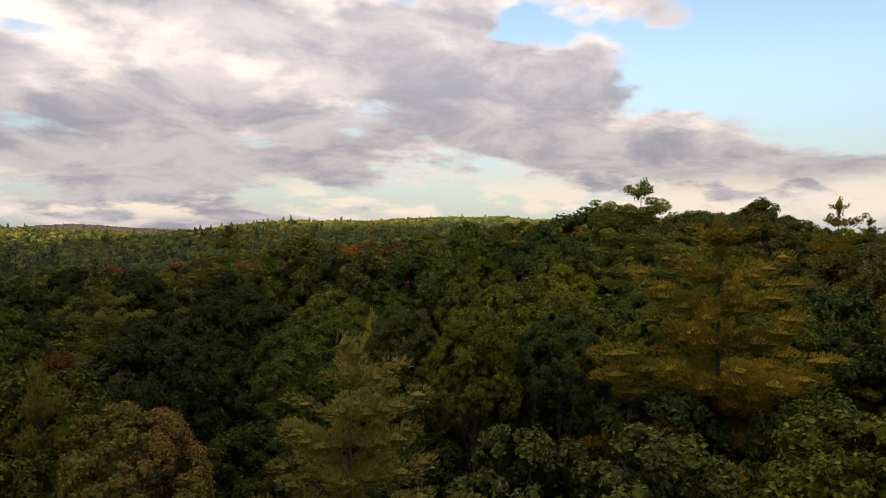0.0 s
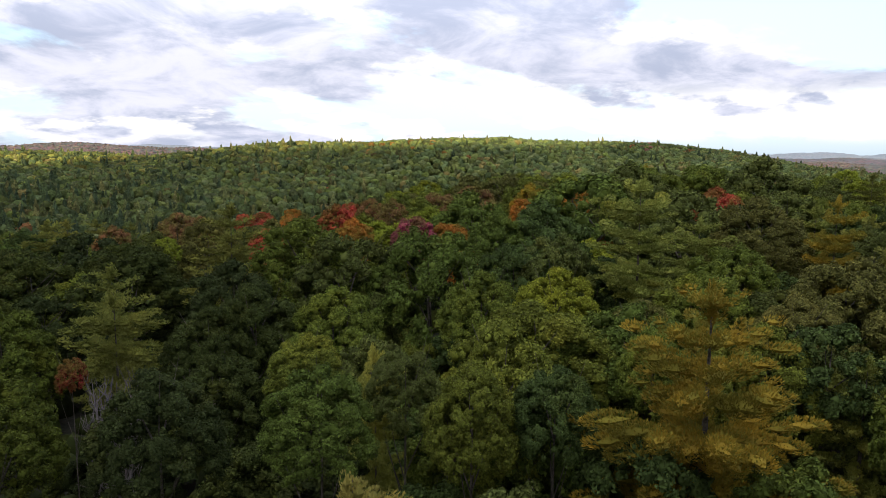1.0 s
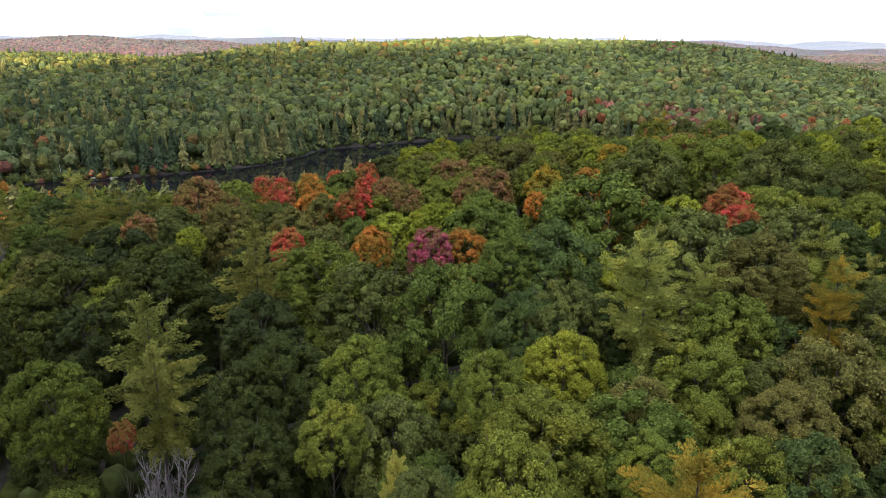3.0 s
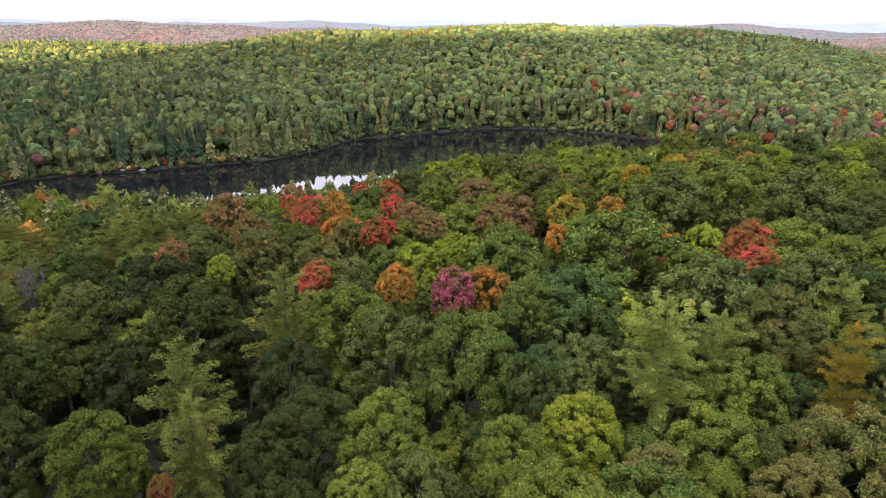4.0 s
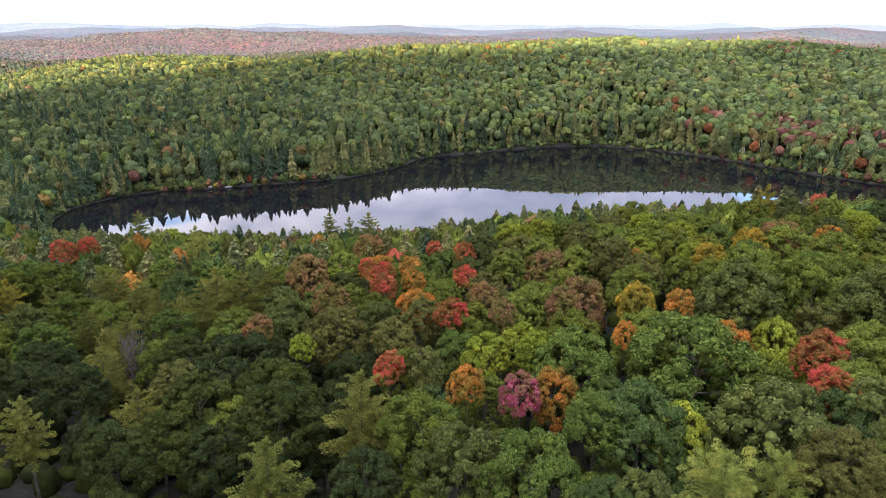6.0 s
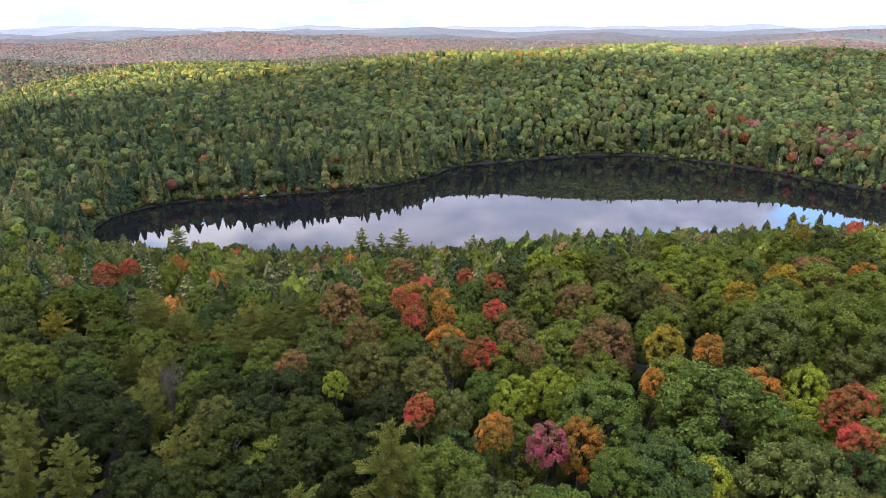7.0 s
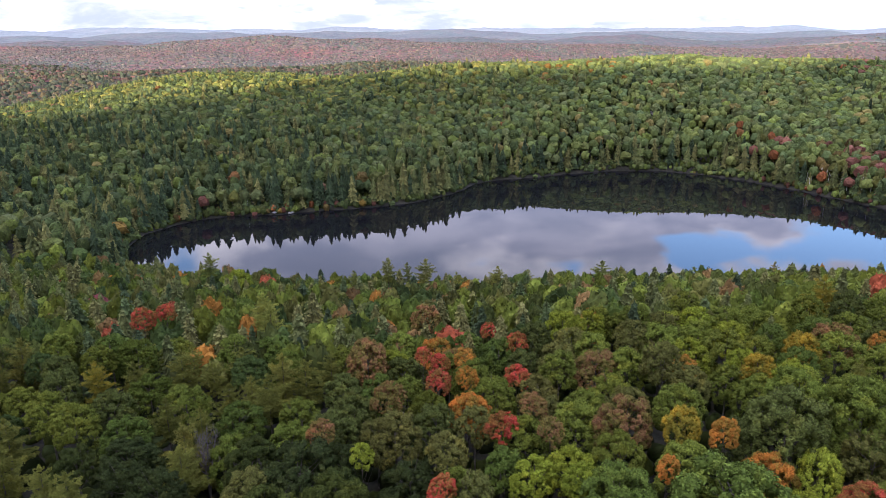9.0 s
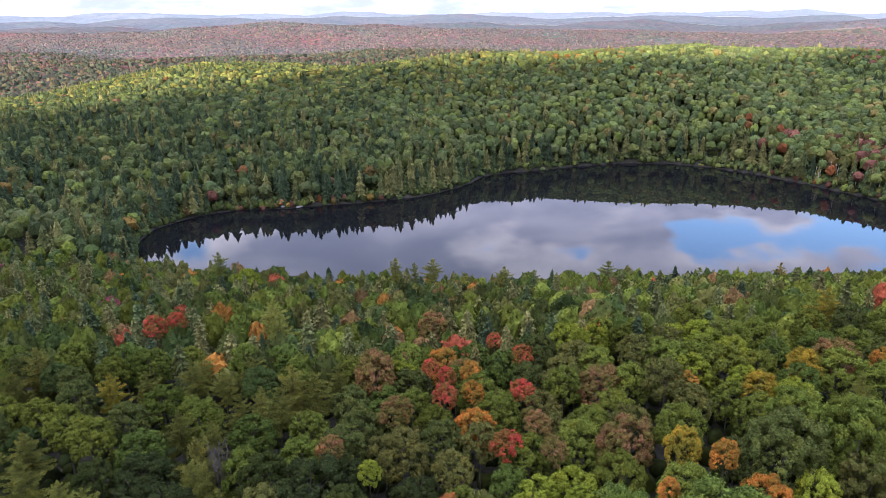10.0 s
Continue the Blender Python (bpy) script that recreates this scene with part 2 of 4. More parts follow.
def height(x, y):
    x, y = np.asarray(x, float), np.asarray(y, float)
    d = shore_distance(x, y)
    out = np.maximum(d, 0)
    # the hill under the viewer
    top = 33 + 6.5 * smooth(-12, 28, x) - 16 * smooth(-60, -190, x) - 6 * smooth(90, 260, x)
    run = 150 - 8 * smooth(10, 70, x)
    near = top * np.interp(out / run, (0, 0.2, 0.333, 0.467, 0.6, 0.733, 0.88), (0, 0.2, 0.42, 0.61, 0.75, 0.89, 1)) + 1.0 * waves(x, y, 60, 5)
    # unseen hill added behind the viewer, shaped to keep low sun off the lake
    back = smooth(-60, -520, y) * np.interp(x, (-900, -775, -655, -623, -588, -559, -397, -298, -150, 0), (190, 190, 188, 197, 218, 236, 239, 243, 239, 237)) * smooth(-2600, -900, x) * (1 - smooth(700, 2600, x))
    near = near + back
    # the long ridge over the lake
    crest = np.interp(x, CREST_X, CREST_Z)
    crest_y = 660 + 25 * waves(x, 0, 400, 3)
    part = out / (out + np.maximum(crest_y - y, 0) + 1e-6)
    far = crest * part ** 0.75 + 2.0 * waves(x, y, 90, 7) * np.minimum(1, out / 40)
    beyond = np.maximum(y - crest_y, 0)
    fall = smooth(0, 330, beyond)
    low = 24 + 10 * waves(x, y, 500, 9) + smooth(1200, 2400, y) * 12 * waves(x, y, 750, 6)
    low = low + 42 * np.exp(-((x + 330) / 480) ** 2 - ((y - 1950) / 330) ** 2)
    low = low + 34 * np.exp(-((x - 1500) / 420) ** 2 - ((y - 2500) / 260) ** 2)
    low = low + 22 * np.exp(-((x - 500) / 500) ** 2 - ((y - 2900) / 240) ** 2)
    low = low + smooth(2800, 4300, y) * (36 + 20 * waves(x, y, 900, 4))
    far = far * (1 - fall) + low * fall
    side = smooth(235, 330, y + 0.12 * np.maximum(x, 0))
    land = near * (1 - side) + far * side + 0.4
    return np.where(d > 0, np.maximum(land, 0.15 + 0.04 * np.minimum(out, 10)), np.maximum(0.15 + 0.35 * d, -5))


def np_mesh(name, verts, quads=None, tris=None, smooth_faces=False):
    me = bpy.data.meshes.new(name)
    quads = np.zeros((0, 4), int) if quads is None else np.asarray(quads)
    tris = np.zeros((0, 3), int) if tris is None else np.asarray(tris)
    me.vertices.add(len(verts))
    me.vertices.foreach_set("co", np.asarray(verts, np.float32).ravel())
    corners = np.concatenate([quads.ravel(), tris.ravel()]).astype(np.int32)
    me.loops.add(len(corners))
    me.loops.foreach_set("vertex_index", corners)
    sizes = np.concatenate([np.full(len(quads), 4), np.full(len(tris), 3)])
    me.polygons.add(len(sizes))
    me.polygons.foreach_set("loop_start", np.concatenate([[0], np.cumsum(sizes)[:-1]]).astype(np.int32))
    me.update(calc_edges=True)
    me.polygons.foreach_set("use_smooth", np.full(len(sizes), smooth_faces))
    return me


def spaced(low, high, fine_low, fine_high, step, growth=1.13):
    """Coordinates at an even step in the middle, ever wider outside."""
    middle = list(np.arange(fine_low, fine_high + 0.1, step))
    s, v = step, fine_high
    while v < high:
        s *= growth
        v += s
        middle.append(min(v, high))
    s, v = step, fine_low
    while v > low:
        s *= growth
        v -= s
        middle.insert(0, max(v, low))
    return np.array(middle)


def build_ground():
    gx, gy = spaced(-4600, 4600, -330, 450, 6.0, 1.05), spaced(-4600, 4600, -10, 760, 6.0, 1.035)
    X, Y = np.meshgrid(gx, gy)
    V = np.stack([X, Y, height(X, Y) - 8 * smooth(1500, 2400, Y)], -1).reshape(-1, 3)
    n, m = len(gx), len(gy)
    i = (np.arange(m - 1)[:, None] * n + np.arange(n - 1)).ravel()
    me = np_mesh("ground", V, np.stack([i, i + 1, i + 1 + n, i + n], 1), smooth_faces=True)
    me.materials.append(FLOOR)
    tagged(new("ground", me), "dark leaf-littered forest floor over rolling hills", "ground", kind="structure")
    pool = np_mesh("water", [(-175, 228, 0), (305, 228, 0), (305, 505, 0), (-175, 505, 0)], [(0, 1, 2, 3)])
    pool.materials.append(WATER)
    tagged(new("water", pool), "still dark lake mirroring the cloudy sky", "lake", kind="structure")


build_ground()

# ---- trees ----
rng = np.random.default_rng(7)

OCTA_V = np.array([(0, 0, 1), (1, 0, 0), (0, 1, 0), (-1, 0, 0), (0, -1, 0), (0, 0, -1)], float)
OCTA_T = np.array([(0, 1 + a, 1 + (a + 1) % 4) for a in range(4)] + [(5, 1 + (a + 1) % 4, 1 + a) for a in range(4)])
ICO_V = np.array([(0, 0, 1)] + [(0.894 * math.cos(a * 1.2566), 0.894 * math.sin(a * 1.2566), 0.447) for a in range(5)]
                 + [(0.894 * math.cos(a * 1.2566 + 0.6283), 0.894 * math.sin(a * 1.2566 + 0.6283), -0.447) for a in range(5)] + [(0, 0, -1)])
ICO_T = np.array([(0, 1 + a, 1 + (a + 1) % 5) for a in range(5)] + [(1 + a, 6 + a, 1 + (a + 1) % 5) for a in range(5)]
                 + [(6 + a, 6 + (a + 1) % 5, 1 + (a + 1) % 5) for a in range(5)] + [(6 + a, 11, 6 + (a + 1) % 5) for a in range(5)])


def finer(V, T):
    """Each triangle of a unit ball split in four."""
    V, found, out = list(map(tuple, V)), {}, []

    def middle(i, j):
        key = (min(i, j), max(i, j))
        if key not in found:
            m = np.array(V[i]) + np.array(V[j])
            found[key] = len(V)
            V.append(tuple(m / np.linalg.norm(m)))
        return found[key]

    for i, j, k in T:
        a, b, c = middle(i, j), middle(j, k), middle(k, i)
        out += [(i, a, c), (a, j, b), (c, b, k), (a, b, c)]
    return np.array(V), np.array(out)


BALL_V, BALL_T = finer(ICO_V, ICO_T)
ROUND_V, ROUND_T = finer(BALL_V, BALL_T)


def unit(v):
    return v / np.maximum(np.linalg.norm(v, axis=-1, keepdims=True), 1e-9)


def leaf_cards(at, facing, size, r, slim=0.62):
    """Folded leaf sprays: one bent quad each, with its face along facing."""
    n = len(at)
    facing = unit(facing)
    a = unit(np.cross(facing, r.normal(size=(n, 3))))
    b = np.cross(facing, a)
    s = size * r.uniform(0.65, 1.35, (n, 1))
    bend = facing * s * r.uniform(0.05, 0.35, (n, 1))
    V = np.stack([at - a * s * 0.5 - bend, at + b * s * 0.5 * slim, at + a * s * 0.5 - bend * 0.6, at - b * s * 0.5 * slim], 1).reshape(-1, 3)
    return V, np.arange(4 * n).reshape(-1, 4)


def cores(C, R, r, shrink=0.5, solid=None):
    """Dense little hearts, so that a clump does not show through."""
    P0, T0 = solid or (OCTA_V, OCTA_T)
    turn = r.uniform(0, 6.283, len(C))
    c, d = np.cos(turn)[:, None], np.sin(turn)[:, None]
    P = np.stack([P0[None, :, 0] * c - P0[None, :, 1] * d, P0[None, :, 0] * d + P0[None, :, 1] * c, np.repeat(P0[None, :, 2], len(C), 0)], -1)
    V = C[:, None, :] + P * (R[:, None, None] * shrink) * r.uniform(0.8, 1.2, (len(C), len(P0), 1))
    T = T0[None] + len(P0) * np.arange(len(C))[:, None, None]
    return V.reshape(-1, 3), T.reshape(-1, 3)


def broad_crown(r, radius, tall, boughs, clumps, clump, leaves, size, solid=None):
    """Arrays of a broadleaf crown about the origin: boughs that swell out of a dome, each covered with clumps of leaves."""
    k = np.arange(boughs) + 0.5
    turn = k * 2.39996 + r.uniform(0, 6.28)
    up = np.clip(1 - 1.45 * k / boughs + r.normal(0, 0.06, boughs), -0.6, 1)
    flat = np.sqrt(np.maximum(0, 1 - up * up))
    B = np.stack([np.cos(turn) * flat, np.sin(turn) * flat, up], 1) * r.uniform(0.62, 0.74, (boughs, 1))
    size_b = r.uniform(0.23, 0.32, boughs)
    own = r.integers(0, boughs, clumps)
    way = unit(r.normal(size=(clumps, 3)) + 1.3 * unit(B[own]) + (0, 0, 0.5))
    C = (B[own] + way * (size_b[own] * r.uniform(0.8, 1.02, clumps))[:, None]) * (radius, radius, tall)
    R = clump * r.uniform(0.6, 1.3, clumps)
    pick = r.choice(clumps, leaves, p=R ** 2 / (R ** 2).sum())
    out = unit(r.normal(size=(leaves, 3)) + 0.9 * way[pick] + (0, 0, 0.4))
    at = C[pick] + out * (R[pick] * r.uniform(0.72, 1.12, leaves))[:, None]
    V, Q = leaf_cards(at, out + 0.35 * way[pick] + r.normal(size=out.shape) * 0.55 + (0, 0, 0.15), size, r)
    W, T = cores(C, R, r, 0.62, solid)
    leafy = len(T)
    return np.concatenate([V, W]), Q, T + len(V), leafy


def billow_crown(seed, ball, lumps, sprays, size, deep=0.36, jitter=0.05):
    """Arrays of a broadleaf crown of unit radius and height for woods: a dome that swells into rounded lumps, with loose sprays of leaves."""
    r = np.random.default_rng(seed)
    V, T = ball
    k = np.arange(lumps) + 0.5
    turn, up = k * 2.39996 + seed, 1 - 1.5 * k / lumps
    swell = unit(np.stack([np.cos(turn) * np.sqrt(1 - up * up), np.sin(turn) * np.sqrt(1 - up * up), up], 1) + r.normal(0, 0.13, (lumps, 3)))
    grow = r.uniform(0.14, 0.40, lumps)
    sharp = 0.9 * lumps

    def reach(way):
        return 0.66 + (np.maximum(0, way @ swell.T) ** sharp * grow).max(1)

    W = V * (reach(V) + r.uniform(-jitter, jitter, len(V)))[:, None]
    W[:, 2] = np.maximum(W[:, 2], -0.45)
    T = T[(V[T][:, :, 2] > -0.75).any(1)]
    way = unit(r.normal(size=(sprays, 3)) + (0, 0, 0.35))
    C, Q = leaf_cards(way * (reach(way) + r.uniform(-0.04, 0.07, sprays))[:, None], way + r.normal(size=way.shape) * 0.75 + (0, 0, 0.15), size, r, 0.8)
    return np.concatenate([C, W]) * (1, 1, deep) + (0, 0, 1 - deep), Q, T + len(C)


def spire_crown(seed, tiers, sides, sprays, size):
    """Arrays of a far conifer of unit height and radius: tiers of drooping boughs with notches between them, and loose tufts."""
    r = np.random.default_rng(seed)
    V, T, n = [], [], 0
    for k in range(tiers):
        f = (k + r.uniform(-0.25, 0.25)) / tiers
        low, top, wide = 0.05 + 0.90 * max(f, 0), 0.05 + 0.95 * min(1.0, max(f, 0) + 2.0 / tiers), (1 - max(f, 0)) ** 0.7
        a = np.arange(sides) * 6.283 / sides + r.uniform(0, 6)
        w = wide * np.where(np.arange(sides) % 2, 0.42, 0.95) * r.uniform(0.75, 1.15, sides)
        ring = np.stack([np.cos(a) * w, np.sin(a) * w, low + 0.05 * (w < 0.5 * wide) + r.uniform(-0.02, 0.02, sides)], 1)
        V += [ring, np.array([(0, 0, min(top, 1.0))])]
        T += [(n + j, n + (j + 1) % sides, n + sides) for j in range(sides)]
        n += sides + 1
    h = r.uniform(0.05, 0.97, sprays)
    a = r.uniform(0, 6.283, sprays)
    w = (1 - h) ** 0.7 * r.uniform(0.55, 1.1, sprays)
    at = np.stack([np.cos(a) * w, np.sin(a) * w, h], 1)
    C, Q = leaf_cards(at * (1, 1, 4.6), np.stack([np.cos(a), np.sin(a), np.full(sprays, 1.2)], 1), size, r)
    V = np.concatenate(V)
    return np.concatenate([C / (1, 1, 4.6), V]), Q, np.array(T) + len(C)


def needle_cards(at, way, size, r, slim=0.3):
    """Tufts of needles, one kite each, along way, spread flat."""
    n = len(at)
    way = unit(way)
    side = unit(np.cross(way, r.normal(size=(n, 3)) * 0.45 + (0, 0, 1)))
    s = size * r.uniform(0.7, 1.3, (n, 1))
    V = np.stack([at, at + way * s * 0.55 + side * s * slim, at + way * s, at + way * s * 0.55 - side * s * slim], 1).reshape(-1, 3)
    return V, np.arange(4 * n).reshape(-1, 4)


def pine_crown(r, radius, tall, whorls, branches, tufts, size, blunt=1.0, lift=0.12, slim=0.28, ragged=0.35, pads=4, long_pad=1.0):
    """Arrays of a conifer's crown, base at the origin: whorls of boughs, each a row of pads thick with needle tufts."""
    C, R, A = [], [], []
    for w in range(whorls):
        f = min(0.97, max(0.02, (w + 0.4 + r.uniform(-0.25, 0.25)) / whorls))
        long = radius * (1 - f ** blunt) ** 0.62 + 0.07 * radius
        n = max(3, round(branches * (1 - 0.3 * f)))
        for b in range(n):
            a = 6.283 * (b + r.uniform(-0.35, 0.35)) / n + w * 1.3
            L = long * r.uniform(1 - ragged, 1 + 0.5 * ragged)
            tilt = r.uniform(-0.07, 0.07)
            for k in range(pads):
                s = (k + 1) / pads * 0.92 if pads > 1 else 0.6
                side = r.uniform(-0.2, 0.2) * L * s
                c, d = math.cos(a), math.sin(a)
                rise = (lift + 0.3 * f) * L * s * s - 0.1 * L * s + tilt * L * s
                C.append((c * L * s - d * side, d * L * s + c * side, tall * f * 0.95 + rise))
                g = L * r.uniform(0.75, 1.25) * (1.15 - 0.45 * s) * (4 / (pads + 1.5)) ** 0.6
                R.append((0.23 * g * long_pad, 0.15 * g, (0.065 + 0.05 * f) * g + 0.02 * radius))
                A.append(a)
    for k in range(5):
        C.append((r.normal(0, 0.03) * radius, r.normal(0, 0.03) * radius, tall * (0.88 + 0.022 * k)))
        R.append(np.array((1, 1, 2.2)) * radius * (0.10 - 0.013 * k))
        A.append(0.0)
    C, R, A = np.array(C), np.array(R), np.array(A)

    def spun(P, turn):
        c, d = np.cos(turn), np.sin(turn)
        return np.stack([P[..., 0] * c - P[..., 1] * d, P[..., 0] * d + P[..., 1] * c, P[..., 2]], -1)

    m = tufts * len(C) // pads
    pick = r.choice(len(C), m, p=R[:, 0] * R[:, 1] / (R[:, 0] * R[:, 1]).sum())
    out = unit(r.normal(size=(m, 3)) + (0.3, 0, 0.25))
    at = C[pick] + spun(out * R[pick] * r.uniform(0.8, 1.08, (m, 1)), A[pick])
    way = spun(out * (0.5, 0.6, 0.5) + (0.45, 0, 0.0), A[pick]) + (0, 0, 0.45 + lift) + r.normal(0, 0.3, (m, 3))
    V, Q = needle_cards(at, way, size, r, slim)
    # the thick of each pad
    P = OCTA_V[None] * R[:, None, :] * 0.68 * r.uniform(0.8, 1.2, (len(C), 6, 1))
    W = C[:, None, :] + spun(P, A[:, None])
    T = OCTA_T[None] + 6 * np.arange(len(C))[:, None, None]
    return np.concatenate([V, W.reshape(-1, 3)]), Q, T.reshape(-1, 3) + len(V)


def tube(points, radii, sides=6):
    """A tapered limb along points."""
    P, V, Q = np.asarray(points, float), [], []
    for i, p in enumerate(P):
        way = unit(P[min(i + 1, len(P) - 1)] - P[max(i - 1, 0)])
        a = unit(np.cross(way, (0.31, 0.87, 0.39)))
        b = np.cross(way, a)
        for j in range(sides):
            V.append(p + (a * math.cos(6.283 * j / sides) + b * math.sin(6.283 * j / sides)) * radii[i])
    for i in range(len(P) - 1):
        for j in range(sides):
            Q.append((i * sides + j, i * sides + (j + 1) % sides, (i + 1) * sides + (j + 1) % sides, (i + 1) * sides + j))
    return np.array(V), np.array(Q)


def joined(pieces):
    V, Q, n = [], [], 0
    for v, q in pieces:
        V.append(v)
        Q.append(q + n)
        n += len(v)
    return np.concatenate(V), np.concatenate(Q)


def trunk_mesh(r, tall, thick, limbs, spread):
    z = np.array([-1.0, 0.3, 0.35 * tall, 0.7 * tall, tall])
    bend = np.cumsum(r.normal(0, 0.15, (5, 2)), 0) * (0, 0) + np.outer(z / tall, r.normal(0, 0.25, 2))
    pieces = [tube(np.column_stack([bend, z]), np.array([1.5, 1.05, 0.8, 0.5, 0.12]) * thick)]
    for i in range(limbs):
        a, h = i * 2.4 + r.uniform(0, 1), tall * r.uniform(0.42, 0.85)
        out = np.array([math.cos(a), math.sin(a), 0]) * spread * r.uniform(0.5, 0.85)
        start = np.array([0, 0, h]) + np.append(bend[2] * h / tall, 0) * 0.5
        pieces.append(tube([start, start + out * 0.5 + (0, 0, 0.12 * tall), start + out + (0, 0, 0.26 * tall)], np.array([0.35, 0.22, 0.05]) * thick, 5))
    return joined(pieces)


def with_crown_shade(me, leaves, mat):
    """The leaves come first in the mesh; what follows gets the dark fill that stands for shade in the crown."""
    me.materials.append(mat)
    me.materials.append(CROWN_SHADE)
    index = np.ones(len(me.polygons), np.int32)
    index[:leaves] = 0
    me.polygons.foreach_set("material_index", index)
    return me


def part(name, me, mat, parent, label=""):
    if not len(me.materials):
        me.materials.append(mat)
    ob = new(name, me)
    ob.parent = parent
    return tagged(ob, label) if label else ob


def broad_tree(name, seed, radius, tall, boughs, clumps, clump, leaves, size):
    """A broadleaf tree 16 m tall: trunk with limbs, and a crown of leafy clumps."""
    r = np.random.default_rng(seed)
    tree = new(name)
    V, Q = trunk_mesh(r, 14.0, 0.2, 6, radius)
    part("trunk", np_mesh("trunk", V, Q, smooth_faces=True), BARK, tree)
    V, Q, T, leafy = broad_crown(r, radius, tall, boughs, clumps, clump, leaves, size, (ICO_V, ICO_T))
    me = with_crown_shade(np_mesh("crown", V - (0, 0, tall), Q, T), len(Q) + leafy, LEAF)
    me.polygons.foreach_set("use_smooth", np.arange(len(me.polygons)) >= len(Q))
    part("crown", me, LEAF, tree)
    return tree


def pine_tree(name, seed, radius, tall, whorls, branches, tufts, size, **shape):
    """A conifer 18 m tall: a straight trunk and plumes of needles in whorls."""
    r = np.random.default_rng(seed)
    tree = new(name)
    V, Q = tube([(0, 0, -1), (0, 0, 6), (0, 0, 12), (0, 0, 17.4)], (0.28, 0.20, 0.08, 0.012))
    part("trunk", np_mesh("trunk", V, Q, smooth_faces=True), BARK, tree)
    V, Q, T = pine_crown(r, radius, tall, whorls, branches, tufts, size, **shape)
    part("crown", np_mesh("crown", V - (0, 0, tall), Q, T), NEEDLE, tree)
    return tree


def bare_tree(name, seed, tall, spread, stems):
    """A dead tree: several upright stems from one foot, with many thin steep branches, silver grey."""
    r = np.random.default_rng(seed)
    tree = new(name)
    for i in range(stems):
        a = i * 2.4
        out = np.array([math.cos(a), math.sin(a), 0]) * spread * (0.25 + 0.75 * ((i * 0.618) % 1))
        top = tall * r.uniform(0.8, 1.0)
        P = np.array([(0, 0, -0.5), out * 0.25 + (0, 0, 0.4 * top), out * 0.7 + (0, 0, 0.75 * top), out + (0, 0, top)])
        V, Q = tube(P, (0.14, 0.09, 0.05, 0.012), 5)
        stem = part("stem", np_mesh("stem", V, Q, smooth_faces=True), PALE_BARK, tree)
        pieces = []
        for k in range(20):
            f = 0.35 + 0.6 * k / 20
            b = np.array([np.interp(f, (0, 0.4, 0.75, 1), P[:, j]) for j in range(3)])
            g, L = k * 2.4 + i, spread * r.uniform(0.35, 0.8) * (1.2 - 0.6 * f)
            w = np.array([math.cos(g), math.sin(g), 0])
            tip = b + w * L * 0.8 + (0, 0, 1.5 * L)
            pieces.append(tube([b, b + w * L * 0.5 + (0, 0, 0.6 * L), tip], (0.035, 0.024, 0.007), 4))
            for q in range(3):
                e = b + (tip - b) * (0.3 + 0.2 * q)
                pieces.append(tube([e, e + r.normal(0, 0.22, 3) * L + (0, 0, 0.5 * L)], (0.016, 0.006), 3))
        V, Q = joined(pieces)
        part("crown", np_mesh("bare_crown", V, Q, smooth_faces=True), PALE_BARK, stem)
    return tree

# ---- trees that stand out: x, y, height of the top, crown radius ----
GOLDEN_PINES = ((14.2, 20.3, 51.4, 3.9), (-57.1, 98.7, 47.4, 2.6), (66.3, 120.2, 55, 3.5), (32.9, 35.9, 53.3, 1.9))
GREEN_PINES = ((21.6, 39.1, 54.2, 2.9), (-3.8, 57.3, 51.4, 2.9), (1.7, 14.4, 48.6, 2.3), (28.2, 42.9, 51.3, 2.4), (41.5, 47.6, 51.7, 2.8), (39.6, 40.2, 51.6, 2.1),
    (-11.8, 53.1, 47.4, 3), (-9.4, 43, 47.4, 2.6), (22.9, 22.6, 47.8, 1.7), (3.9, 27.9, 47.8, 1.3), (-37.6, 130, 44.2, 4.5), (-37, 82.6, 44.8, 3.8),
    (-27.9, 67.3, 44.8, 2.8), (-28.1, 102, 47.2, 3.4), (-35.5, 77.4, 45, 2.9), (-40.8, 136.3, 44.3, 2.5), (-75.8, 109.3, 45.9, 4.1))
MAGENTA_MAPLES = ((11, 58.3, 49.9, 1.9),)
RED_MAPLES = ((42, 61.5, 51.9, 2.3), (38.7, 54.4, 51.7, 2.1), (-1.4, 67.4, 48.2, 1.6), (6, 79, 49.4, 1.8), (-2.6, 94.3, 48.4, 1.8), (9.2, 94.9, 49, 1.8),
    (10.2, 107.6, 48.7, 1.8), (5.8, 117.5, 46.1, 1.4), (29, 126.9, 45.5, 2.4), (-62.2, 126.8, 44.5, 2.2), (-58.4, 128.8, 44.5, 1.6), (-116.4, 167.1, 26.8, 2.8),
    (-5.4, 104.2, 47.6, 1.3), (-2.5, 100.4, 48.1, 1.4))
ORANGE_MAPLES = ((6.2, 61, 49.5, 1.7), (1.9, 86.6, 48.6, 2.7), (1.7, 95.1, 48.6, 1.6), (32, 73.4, 52.2, 1.7), (23.8, 67.5, 51, 1.3), (65.4, 99.3, 52.9, 1.9),
    (33.5, 93.2, 51.7, 1.6), (1.6, 102, 48.3, 1.9))
RUSSET_TREES = ((10.5, 83, 49.9, 1.7), (12, 76.6, 50.2, 1.6), (21.7, 79.4, 51.1, 3.3), (-14.6, 105.5, 47.1, 3.5), (-9.8, 90.8, 48, 2.3), (59.2, 101.5, 52.9, 3.1),
    (-17.6, 80.4, 47.2, 1.7), (-6.5, 135.1, 41.9, 3), (21.4, 96.6, 50.5, 3.1), (-15.5, 109.1, 46.7, 2.1))
